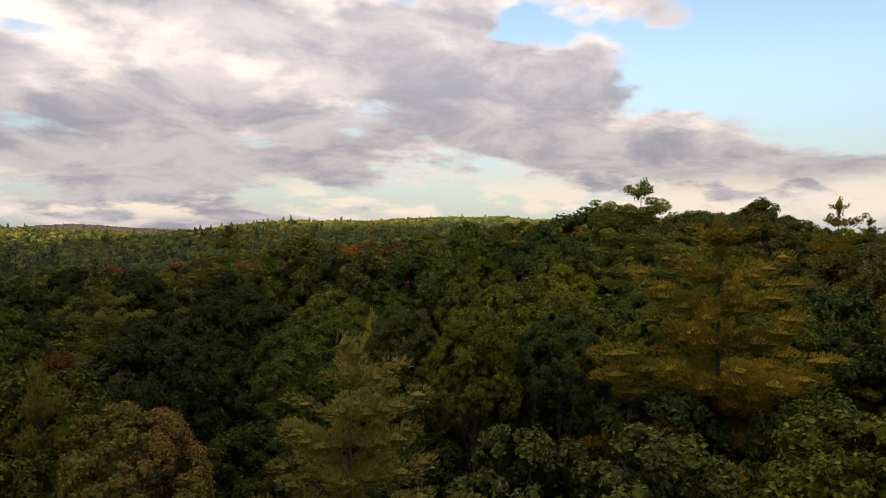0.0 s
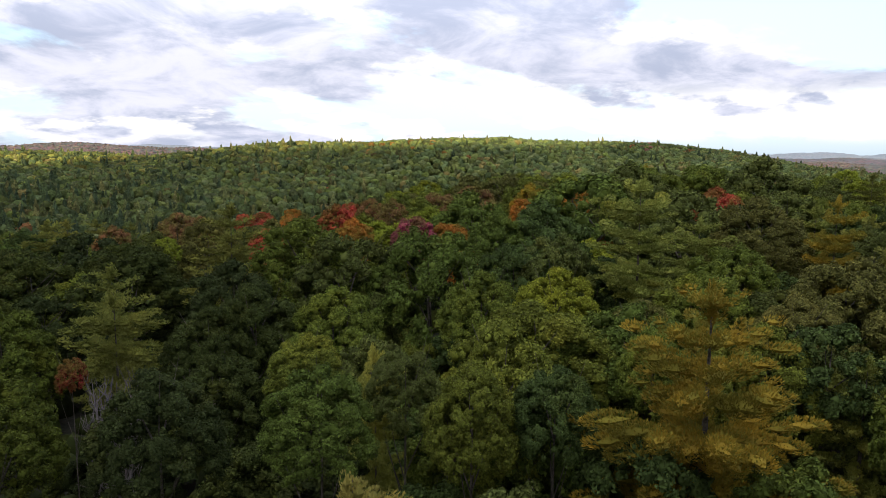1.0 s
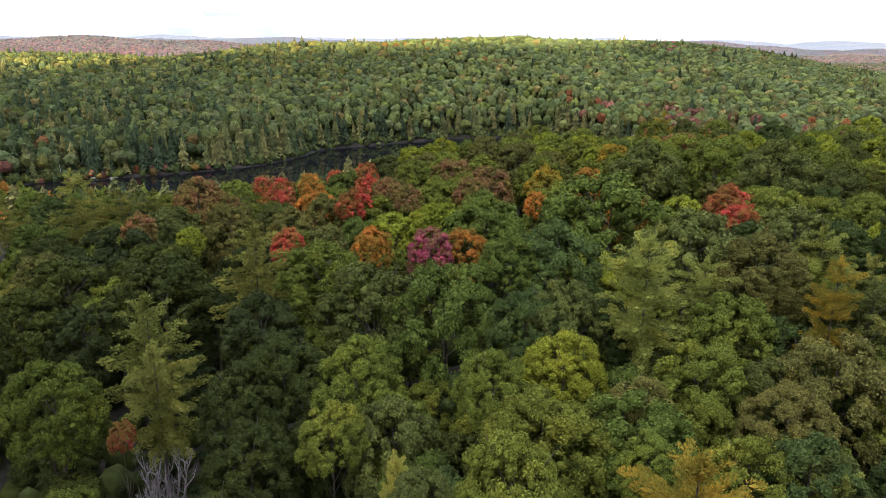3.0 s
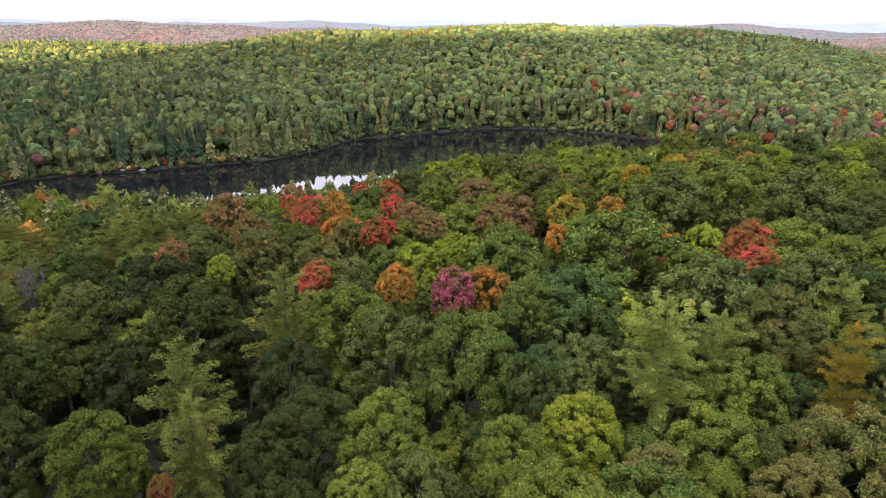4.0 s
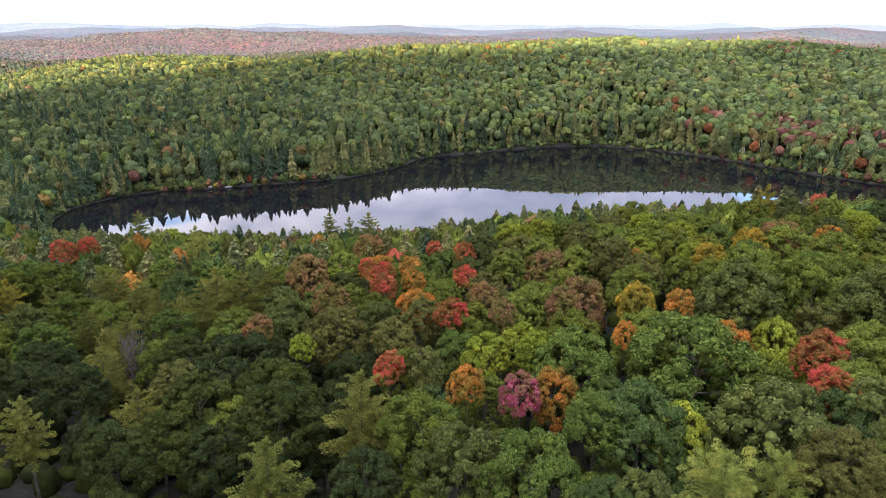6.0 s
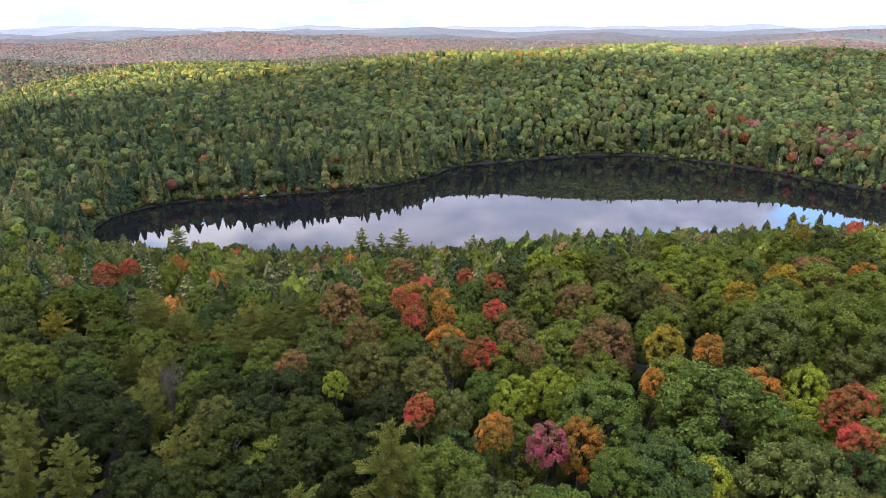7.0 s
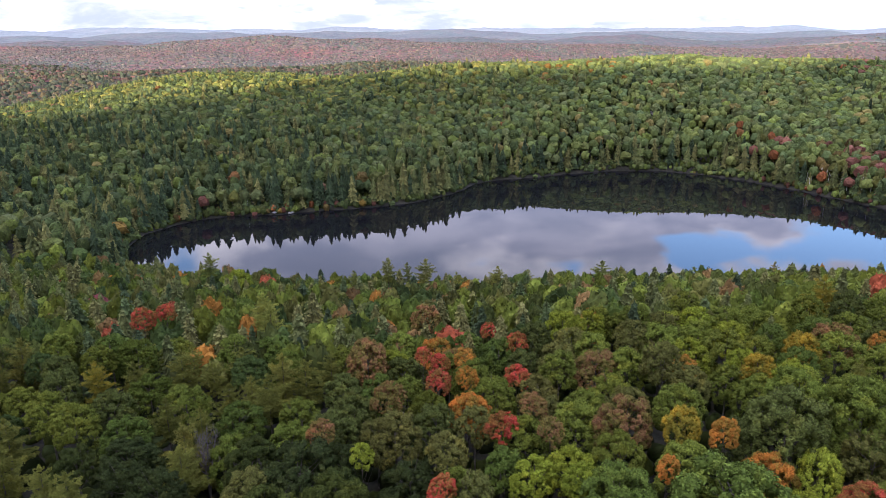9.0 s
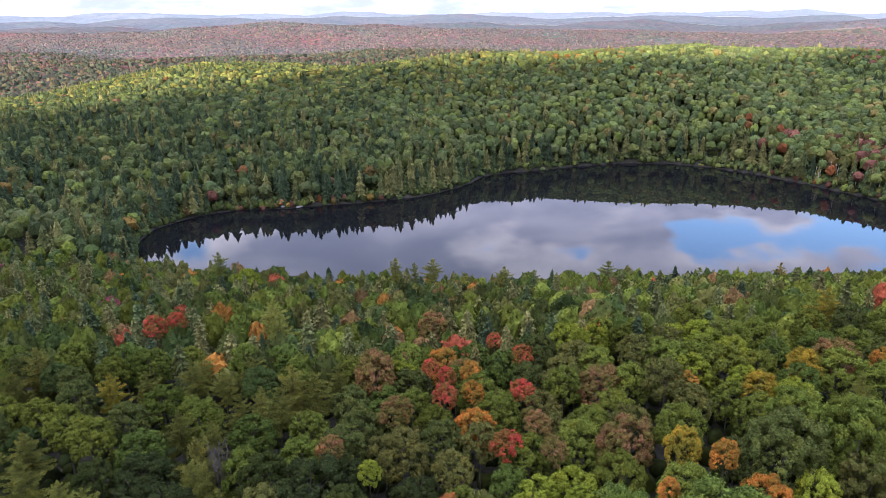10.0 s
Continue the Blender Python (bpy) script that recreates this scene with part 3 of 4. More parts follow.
YELLOW_TREES = ((28.1, 76.6, 51.6, 2.4), (52.8, 98.5, 53, 2.5), (42.9, 90.6, 53.2, 2.2))
LIME_TREES = ((9.2, 70.4, 48.3, 2.4), (14.1, 67.3, 50, 1.8), (-11.7, 75.9, 46.6, 1.5), (15.4, 36.8, 48.6, 2.3), (43.1, 102.2, 52.9, 2.9), (40.1, 109.5, 52.2, 3.1),
    (41.9, 94, 52.3, 2.1), (-72.3, 214.8, 20.6, 4.9))
OLIVE_TREES = ((24.9, 28.9, 48.3, 2), (29, 30.8, 49.8, 3.2), (18.1, 32.1, 47.8, 1.8), (-7.7, 81.1, 47.6, 3.1), (-1, 76.1, 47.9, 2.3), (2.5, 67.4, 48.3, 2),
    (33.3, 43.6, 51.9, 2.8), (11.7, 90, 49.4, 2.5), (18.9, 105.9, 50, 2.9))
YELLOWING_OAKS = ((-4.6, 15.5, 47.6, 2), (10.2, 34.2, 49.1, 2), (11.9, 30.2, 48.3, 2.9), (22.5, 33.4, 48.6, 2.9), (15.7, 26.5, 48, 1.5), (-15.6, 43.4, 46.2, 2.8),
    (-10.5, 28.1, 46.8, 2.1), (1.2, 35.7, 46, 1.8), (41.3, 99.5, 52.3, 3.5), (-10.1, 114.1, 45.3, 2.6), (-106.5, 167.1, 26.6, 7.7))
GREEN_OAKS = ((9, 26.6, 47.8, 2.6), (19.8, 24.8, 47.9, 2.1), (-3.4, 35.9, 44.7, 2.3), (-4.3, 26, 47.1, 1.9), (3.3, 41.7, 46.8, 2.4), (10.4, 47.7, 49.2, 3.9),
    (4.9, 50, 48.9, 3.2), (1.8, 54.3, 49.7, 2.9), (-1.6, 43.2, 46.6, 2.6), (-3.3, 50.2, 47.1, 2.5), (-12.5, 62.7, 46.7, 3.5), (17.2, 41.9, 49.7, 2.5),
    (4.8, 25.9, 47.8, 1.3), (6.6, 22.6, 47.9, 1.5), (9.4, 22, 47.9, 1.4), (1.4, 23.9, 47.7, 1.6), (17.7, 64.8, 50.5, 3.7), (29.7, 62.7, 51.7, 6.1),
    (20.6, 52.9, 50.5, 3.4), (16.8, 52.8, 50.3, 2.2), (31.5, 50.7, 51.4, 4.4), (41, 77.2, 52.9, 4.3), (-19.3, 74.6, 46, 4.3), (-13.4, 67.8, 46.5, 3.3))
GREEN_OAKS_MORE = ((-21.3, 66.7, 45.6, 3.3), (-18.4, 60.3, 43.5, 2.5), (-26.9, 58.4, 45.3, 2.6), (-4, 41.3, 45.9, 2.4), (41.6, 51.3, 51.7, 3.1), (54.5, 71.4, 53.6, 4.4),
    (51.3, 78.6, 53.3, 4.2), (14.8, 42.2, 49.3, 2.3), (32.3, 101.2, 51.5, 3.3), (44.9, 82.7, 53.5, 3.4))

GREENS = ((0.054, 0.074, 0.013), (0.068, 0.086, 0.013), (0.038, 0.055, 0.014), (0.083, 0.094, 0.013), (0.054, 0.064, 0.015))
# bluer than the near greens, to put the ridge's haze into the colour
FAR_GREENS = ((0.056, 0.073, 0.023), (0.071, 0.086, 0.022), (0.042, 0.057, 0.023), (0.089, 0.097, 0.022), (0.063, 0.066, 0.026))
# darker copies of the greens, with shade put into the colour
SHADED_GREENS = ((0.030, 0.038, 0.009), (0.038, 0.046, 0.009), (0.024, 0.031, 0.009))
OLIVE, YELLOWING, LIME, YELLOW = (0.083, 0.083, 0.020), (0.090, 0.108, 0.016), (0.135, 0.155, 0.015), (0.29, 0.18, 0.016)
FAR_PINES = ((0.084, 0.092, 0.032), (0.036, 0.050, 0.024), (0.104, 0.099, 0.034), (0.050, 0.066, 0.026))
ORANGE, RED, MAGENTA, RUSSET = (0.34, 0.128, 0.022), (0.34, 0.052, 0.034), (0.25, 0.045, 0.080), (0.165, 0.082, 0.036)
PINE, GOLD_PINE, DARK_PINE = (0.176, 0.180, 0.036), (0.25, 0.180, 0.022), (0.040, 0.056, 0.022)

OAKS_NEAR = [broad_tree("oak_tree", 10 + i, 4.0, 5.2, 24 + i, 520, 0.43, 24000, 0.175) for i in range(4)]
OAKS = [broad_tree("oak_tree", 30 + i, 4.0, 5.2, 22 + i, 300, 0.52, 12000, 0.215) for i in range(5)]
SAPLINGS = [broad_tree("young_oak", 20 + i, 4.0, 5.0, 20, 280, 0.50, 9000, 0.27) for i in range(3)]
PINES_NEAR = [pine_tree("pine_tree", 50 + i, 4.0, 12.0, 8, 6, 800, 0.21, blunt=3.4, ragged=0.5, slim=0.17) for i in range(3)]
FINE_PINES = [pine_tree("pine_tree", 57, 4.0, 12.0, 9, 7, 1300, 0.18, blunt=1.4, lift=0.25, ragged=0.4, slim=0.13, long_pad=1.2)]
GOLDEN = [pine_tree("pine_tree", 49, 4.0, 12.0, 9, 8, 1600, 0.17, blunt=1.7, lift=0.42, ragged=0.3, slim=0.14, long_pad=1.4)]
PINES = [pine_tree("pine_tree", 60 + i, 4.0, 12.0, 8, 6, 300, 0.32, blunt=1.9, ragged=0.4, slim=0.2) for i in range(3)]
used = set()
PLACED = [(0.4, 0.0, 6.0)]


def plant(tree, x, y, top, radius, tint, label):
    """A tree of that kind at (x, y) on the ground, in its own colour, with its top and crown radius given."""
    ground = float(height(x, y))
    pine = "pine" in tree.name
    m = pose(x, y, ground, 0, 0, rng.uniform(0, 360))
    if id(tree) in used:
        made = copy_thing(tree, m)
    else:
        made = tree
        made.matrix_basis = m
        used.add(id(tree))
    made.name = "pine_tree" if pine else "young_oak" if "young" in label else "maple_tree" if "maple" in label else "oak_tree"
    tall, s = top - ground, radius / 4
    for o in made.children:
        if o.data.name.startswith("crown"):
            deep = s if not pine else max(2.5 * radius, min(7.0, 0.8 * tall)) / 12
            a = rng.uniform(0.85, 1.18)
            o.matrix_basis = Matrix.LocRotScale((0, 0, tall), None, (s * a, s / a, deep))
        else:
            o.matrix_basis = Matrix.LocRotScale(None, None, (s, s, tall / 17.6 if pine else (tall - 1.6 * s) / 14))
        o.color = (*tint, 1)
    PLACED.append((x, y, radius))
    return tagged(made, label, "tree", "trees of the near hill")


# tints in the western hollow are multiplied down to stand for its shade
def grove(spots, near_kind, far_kind, tint, label, grow=1.1, lift=0.25):
    for x, y, top, radius in spots:
        kinds = near_kind if y < 48 else far_kind
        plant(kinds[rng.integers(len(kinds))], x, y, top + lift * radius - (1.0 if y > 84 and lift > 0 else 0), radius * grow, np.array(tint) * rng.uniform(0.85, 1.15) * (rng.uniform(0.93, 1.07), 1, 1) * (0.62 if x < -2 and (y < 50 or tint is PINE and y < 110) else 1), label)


def green_grove(spots):
    for x, y, top, radius in spots:
        kinds = OAKS_NEAR if y < 48 else OAKS
        # west oaks take the shade-darkened greens; those past x 15 are lightened
        plant(kinds[rng.integers(len(kinds))], x, y, top + 0.35 * radius, radius * 1.24, np.array(GREENS[rng.integers(5)] if x > 0 or y > 80 else SHADED_GREENS[rng.integers(3)]) * rng.uniform(0.85, 1.15) * (1.2 if x > 15 and y > 40 else 1), "dense green oak with a domed leafy crown")


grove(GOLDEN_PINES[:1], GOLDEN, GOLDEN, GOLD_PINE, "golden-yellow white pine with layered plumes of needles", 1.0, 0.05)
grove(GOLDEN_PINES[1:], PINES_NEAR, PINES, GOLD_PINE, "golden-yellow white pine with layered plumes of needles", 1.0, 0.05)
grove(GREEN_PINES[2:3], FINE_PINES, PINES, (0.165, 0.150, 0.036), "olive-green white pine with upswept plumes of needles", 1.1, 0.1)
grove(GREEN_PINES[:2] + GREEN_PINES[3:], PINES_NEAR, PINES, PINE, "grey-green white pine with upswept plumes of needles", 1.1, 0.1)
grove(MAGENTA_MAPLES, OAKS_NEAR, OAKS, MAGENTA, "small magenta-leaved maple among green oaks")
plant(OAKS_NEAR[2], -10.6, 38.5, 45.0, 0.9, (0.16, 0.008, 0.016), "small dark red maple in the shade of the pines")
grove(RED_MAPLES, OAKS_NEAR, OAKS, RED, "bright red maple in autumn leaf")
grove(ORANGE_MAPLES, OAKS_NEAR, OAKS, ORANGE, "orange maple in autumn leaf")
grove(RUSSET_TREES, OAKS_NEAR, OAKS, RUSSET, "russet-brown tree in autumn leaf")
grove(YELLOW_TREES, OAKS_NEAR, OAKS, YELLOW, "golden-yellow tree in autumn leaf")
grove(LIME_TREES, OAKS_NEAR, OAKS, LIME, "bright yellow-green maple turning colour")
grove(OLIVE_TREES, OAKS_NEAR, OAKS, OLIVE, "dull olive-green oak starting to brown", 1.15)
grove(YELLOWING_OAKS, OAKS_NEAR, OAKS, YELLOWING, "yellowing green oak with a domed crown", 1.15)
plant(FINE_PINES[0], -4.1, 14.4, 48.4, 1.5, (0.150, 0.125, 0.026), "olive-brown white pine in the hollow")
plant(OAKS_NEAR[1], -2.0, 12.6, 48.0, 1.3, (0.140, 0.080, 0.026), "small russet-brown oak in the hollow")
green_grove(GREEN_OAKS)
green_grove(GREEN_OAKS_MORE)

LAKESIDE_PINES = ((-22.3, 212, 26.4, 3.2), (-16.3, 213, 24.6, 2), (-10.4, 212, 26.2, 3.2), (-0.4, 212, 21.8, 1.9), (12.8, 212, 23.9, 3), (22.3, 212, 22.8, 2.7),
                  (45.8, 212, 26, 3.4), (75, 212, 24.1, 2.4), (-80.1, 212, 27.8, 3), (-33.4, 212, 22.1, 2.3))
grove(LAKESIDE_PINES, PINES, PINES, np.array(PINE) * 0.8, "tall white pine standing against the lake", 1.0, 0.0)
grove(((100.1, 212, 25.9, 2.5),), PINES, PINES, GOLD_PINE, "golden-yellow white pine standing against the lake", 1.0, 0.0)

for bx, by, top, wide, stems in ((-7.8, 34.0, 45.9, 1.7, 9), (-34.1, 82.0, 45.2, 2.4, 4)):
    dead = bare_tree("bare_tree", int(by), top - float(height(bx, by)), wide, stems)
    dead.matrix_basis = pose(bx, by, float(height(bx, by)))
    tagged(dead, "dead silver-grey tree with bare upright branches", "tree", "trees of the near hill")
    PLACED.extend([(bx, by, 2.5), (bx * 0.9, by * 0.9, 3.5), (bx * 0.8, by * 0.8, 3.0)])


def scatter_points(r, low, high, x_of, gap, tries, taken=()):
    """Points in a wedge of the plan, none nearer to another than the gap, nor inside the crowns taken."""
    cell, grid, found, fixed = gap, {}, [], {}
    for a, b, c in taken:
        fixed.setdefault((int(a // 8), int(b // 8)), []).append((a, b, c))
    for _ in range(tries):
        y = math.sqrt(r.uniform(low * low, high * high))
        a, b = x_of(y)
        x = r.uniform(a, b)
        i, j = int(x // cell), int(y // cell)
        if any((x - p) ** 2 + (y - q) ** 2 < gap * gap for di in (-1, 0, 1) for dj in (-1, 0, 1) for p, q in grid.get((i + di, j + dj), ())):
            continue
        i, j = int(x // 8), int(y // 8)
        if any((x - p) ** 2 + (y - q) ** 2 < (0.62 * c + 0.33 * gap) ** 2 for di in (-1, 0, 1) for dj in (-1, 0, 1) for p, q, c in fixed.get((i + di, j + dj), ())):
            continue
        grid.setdefault((int(x // cell), int(y // cell)), []).append((x, y))
        found.append((x, y))
    return found


def wedge(y):
    return -0.70 * y - 12, 1.02 * y + 12


def canopy(x, y):
    """The height of the treetops over the near hill."""
    return float(height(x, y)) + 13.0 - 2.2 * float(smooth(75, 45, y) * smooth(45, 25, x)) + 1.0 * float(smooth(30, 60, x))


def near_trees():
    r = np.random.default_rng(5)
    for x, y in scatter_points(r, 7, 116, wedge, 5.4, 40000, PLACED):
        if math.hypot(x, y) < 9 or x < -2 and y < 60 and r.uniform() < 0.42:
            continue
        top, radius = canopy(x, y) + r.uniform(-3.2, -0.1), r.uniform(2.7, 3.8)
        if 8 < x < 20 and y < 19.5:
            top = min(top, 44.5)
        if y < 26:
            top -= 2.5
        if x < -2 and y < 60:
            top -= r.uniform(1.5, 5.5)
        k, close = r.uniform(), y < 48
        if -16 < x < 50 and 60 < y and k < 0.45:
            c = (OLIVE, YELLOWING, RUSSET, LIME, OLIVE, ORANGE, OLIVE, YELLOWING, GREENS[3])[r.integers(9)]
            plant(OAKS[r.integers(5)], x, y, top, radius, np.array(c) * r.uniform(0.65, 0.95), "oak turning olive and brown in autumn")
            continue
        if x > 15 and y > 40 and k > 0.6:
            plant((OAKS_NEAR if close else OAKS)[r.integers(4)], x, y, top, radius, np.array((YELLOWING, YELLOWING, LIME)[r.integers(3)]) * r.uniform(0.85, 1.2), "yellowing green oak with a domed crown")
            continue
        west = x < -18
        if x < -2 and y < 62 and k < 0.5:
            # conifers added here, their green deepened to stand for the hollow's shade
            plant((PINES_NEAR if close else PINES)[r.integers(2)], x, y, top + 1.0, 0.85 * radius, np.array(DARK_PINE) * r.uniform(0.75, 1.1), "dark green conifer, coloured deeper for shade under the oaks")
            continue
        if k < (0.30 if west else 0.07):
            plant((PINES_NEAR if close else PINES)[r.integers(2)], x, y, top + 1.0, 0.8 * radius, np.array(PINE) * r.uniform(0.45, 0.75), "grey-green white pine with upswept plumes of needles")
        elif k < (0.36 if west else 0.20):
            plant((OAKS_NEAR if close else OAKS)[r.integers(4)], x, y, top, radius, np.array(YELLOWING if k < 0.33 else OLIVE) * r.uniform(0.8, 1.1), "yellowing green oak with a domed crown")
        else:
            # here too the hollow's shade is put into the oaks' colour
            plant((OAKS_NEAR if close else OAKS)[r.integers(4)], x, y, top, radius, np.array(GREENS[r.integers(5)] if x > 0 or y > 80 else SHADED_GREENS[r.integers(3)]) * r.uniform(0.8, 1.15), "dense green oak with a domed leafy crown")


def young_trees():
    """Smaller trees that fill the shade between the near trunks."""
    r = np.random.default_rng(6)
    for x, y in scatter_points(r, 6, 42, wedge, 4.2, 12000):
        if math.hypot(x, y) > 7 and not (-12 < x < -3 and 20 < y < 36) and (x > -2 or r.uniform() < 0.15):
            # saplings west of x 5 take the shade-darkened greens
            plant(SAPLINGS[r.integers(3)], x, y, float(height(x, y)) + r.uniform(6.5, 9.0), r.uniform(2.2, 2.9), np.array(GREENS[r.integers(5)] if x > 5 else SHADED_GREENS[r.integers(3)]) * r.uniform(0.8, 1.1), "young green oak in the shade of taller trees")


near_trees()
young_trees()


def woods(name, label, spots, kinds, seed, soft=False):
    """Many small trees in one mesh. spots: (x, y, z, width, height, kind, tint)."""
    r = np.random.default_rng(seed)
    V, Q, T, cq, ct, n = [], [], [], [], [], 0
    for x, y, z, wide, tall, kind, tint in spots:
        v, q, t = kinds[kind][r.integers(len(kinds[kind]))]
        a = r.uniform(0, 6.283)
        turned = np.stack([v[:, 0] * math.cos(a) - v[:, 1] * math.sin(a), v[:, 0] * math.sin(a) + v[:, 1] * math.cos(a), v[:, 2]], 1)
        V.append(turned * (wide, wide, tall) + (x, y, z))
        Q.append(q + n)
        T.append(t + n)
        cq.append(np.tile((*tint, 1), (len(q), 1)))
        ct.append(np.tile((*tint, 1), (len(t), 1)))
        n += len(v)
    me = np_mesh(name, np.concatenate(V), np.concatenate(Q), np.concatenate(T), soft)
    me.attributes.new("tint", "FLOAT_COLOR", "FACE").data.foreach_set("color", np.concatenate(cq + ct).astype(np.float32).ravel())
    me.materials.append(WOODS)
    return tagged(new(name, me), label, "woods", kind="stuff")


def pick_tint(r, x, y, d):
    """A colour for a tree of the woods, by its place."""
    k = r.uniform()
    stand = 0.0
    if y > 300 and (d < 16 and -150 < x < -40 or d < 45 and x > 195):
        stand = 0.3
    elif 55 < x < 140 and 585 < y < 665 or x > 320 and 600 < y < 670:
        stand = 0.16
    elif y > 262:
        k = min(k, 0.978) if r.uniform() < 0.8 else k
    if r.uniform() < stand:
        c = (RUSSET, MAGENTA, RED, RUSSET, OLIVE, MAGENTA) if x > 195 or x < 0 else (ORANGE, RUSSET, OLIVE, YELLOWING, ORANGE)
        return (0.36 * np.array(c[r.integers(len(c))]) + 0.5 * np.array(OLIVE)) * r.uniform(0.6, 0.95)
    # yellower trees towards the west crest, painting in its low sunlight
    if r.uniform() < 0.55 * float(smooth(500, 660, y) * smooth(120, -60, x)):
        return np.array(((0.084, 0.088, 0.020), (0.096, 0.088, 0.020), (0.078, 0.090, 0.020))[r.integers(3)]) * r.uniform(0.85, 1.1)
    if y < 262 and r.uniform() < (0.35 if -40 < x < 70 else 0.15):
        k = 0.865 + 0.13 * k
    if k < 0.865:
        c = (GREENS if y < 262 else FAR_GREENS)[r.integers(5)]
    elif k < 0.92:
        c = OLIVE
    elif k < 0.97:
        c = YELLOWING
    elif k < 0.985:
        c = RUSSET
    elif k < 0.991:
        c = ORANGE
    elif k < 0.996:
        c = RED
    else:
        c = MAGENTA
    c = np.array(c)
    if c[0] > 1.5 * c[1]:
        c = 0.35 * c + 0.6 * np.array(OLIVE) if y > 262 else 0.65 * c + 0.35 * np.array(OLIVE)
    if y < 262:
        # dimmed for the self-shadow these simple crowns lack, less in the east
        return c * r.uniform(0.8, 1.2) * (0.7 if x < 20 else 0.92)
    keep = 0.75 if c[0] > 1.3 * c[1] else 0.55
    # tints lighten eastward, where the brighter haze is put into the colour
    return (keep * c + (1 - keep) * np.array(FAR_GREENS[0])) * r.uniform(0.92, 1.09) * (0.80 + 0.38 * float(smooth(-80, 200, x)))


def spots_in(seed, low, high, gap, tries, keep, pine_share, taken=()):
    r = np.random.default_rng(seed)
    P = np.array(scatter_points(r, low, high, wedge, gap, tries, taken))
    Z, D = height(P[:, 0], P[:, 1]), shore_distance(P[:, 0], P[:, 1])
    out = []
    for (x, y), z, d in zip(P, Z, D):
        if d < 1.5 or not keep(x, y, z, d) or (146 < x < 181 and -9 < y - (518 + 1.6 * (177 - x)) < 1):
            continue
        shore = y > 290 and d < 11
        share = 0.55 if shore else pine_share + (0.5 if x < -90 and 262 < y < 500 else (0.35 if y > 262 else 0.14) if x < -40 and y < 450 else 0.08 if x < 60 else 0)
        if r.uniform() < share:
            tall = r.uniform(12.5, 16.5) * (0.85 if y < 262 else 1.18 if d < 30 and x < 60 else 1.12 if d < 30 else 1.0)
            out.append((x, y, z - 0.3, tall * r.uniform(0.21, 0.31), tall, 1, np.array(FAR_PINES[(1, 3, 1, 3, 0, 2)[r.integers(6)] if x < -40 and y > 262 else (0, 2, 3, 0, 1, 2)[r.integers(6)]]) * r.uniform(0.8, 1.2)))
        else:
            out.append((x, y, z - 0.3, r.uniform(3.0, 5.2) * (0.76 if y < 262 else 1.0), r.uniform(11.4, 12.6) + (2.5 if 8 < d < 45 and x < 40 else 1.8 if 8 < d < 45 else 0.0) if y > 262 else r.uniform(8.0, 12.8) if x < 15 else r.uniform(8.0, 12.5), 0, pick_tint(r, x, y, d)))
    return out


ROUND, BALL, ICO = (ROUND_V, ROUND_T), (BALL_V, BALL_T), (ICO_V, ICO_T)
MID_KINDS = ([billow_crown(70 + i, ROUND, 20 + 2 * i, 260, 0.15, 0.44, 0.10) for i in range(6)], [spire_crown(80 + i, 13, 14, 190, 0.24) for i in range(5)])
FAR_KINDS = ([billow_crown(90 + i, ROUND if i < 2 else BALL, 13 + i, 70, 0.22, 0.36, 0.09) for i in range(9)], [spire_crown(100 + i, 9, 10, 40, 0.34) for i in range(6)])
DIM_KINDS = ([billow_crown(110 + i, BALL, 8 + i, 0, 0.4, 0.5, 0.09) for i in range(4)], [spire_crown(120 + i, 4, 8, 0, 0.5) for i in range(3)])


def tipped(ball, a):
    """The ball turned about two axes, so that no corner points straight up."""
    V, c, d = ball[0], math.cos(a), math.sin(a)
    V = np.stack([V[:, 0], V[:, 1] * c - V[:, 2] * d, V[:, 1] * d + V[:, 2] * c], 1)
    return np.stack([V[:, 0] * c - V[:, 2] * d, V[:, 1], V[:, 0] * d + V[:, 2] * c], 1), ball[1]


FLECK_KINDS = ([billow_crown(150 + i, tipped(ICO, 0.4 + 0.1 * i), 5, 0, 0.4, 0.6, 0.12) for i in range(6)], [spire_crown(160 + i, 2, 6, 0, 0.5) for i in range(3)])
SPECK_KINDS = ([billow_crown(130 + i, tipped(BALL, 0.3 + 0.2 * i), 8 + i, 0, 0.4, 0.5, 0.10) for i in range(6)], [spire_crown(140 + i, 3, 6, 0, 0.5) for i in range(3)])


def shore_row(seed):
    """Bushes and conifers crowding the far water's edge."""
    r, out = np.random.default_rng(seed), []
    for (ax, ay), (bx, by) in zip(SHORE, SHORE[1:] + SHORE[:1]):
        n = int(math.hypot(bx - ax, by - ay) / 0.9)
        for k in range(n):
            s = (k + r.uniform()) / n
            x, y = ax + (bx - ax) * s, ay + (by - ay) * s
            side = r.uniform(-1.0, 5.0)
            x, y = x + (by - ay) / (n * 0.9) * side, y - (bx - ax) / (n * 0.9) * side
            d = float(shore_distance(x, y))
            if d < -0.5 or d > 7 or y < 262:
                continue
            z = float(height(x, y)) - 0.3
            if r.uniform() < 0.34 and d > 1.2:
                tall = r.uniform(6, 17)
                out.append((x, y, z, tall * r.uniform(0.21, 0.31), tall, 1, np.array(FAR_PINES[r.integers(4)]) * r.uniform(0.8, 1.2)))
            else:
                tall = r.uniform(4, 9)
                out.append((x, y, z - 0.42 * tall, r.uniform(1.3, 2.4), tall, 0, pick_tint(r, x, y, d)))
    return out


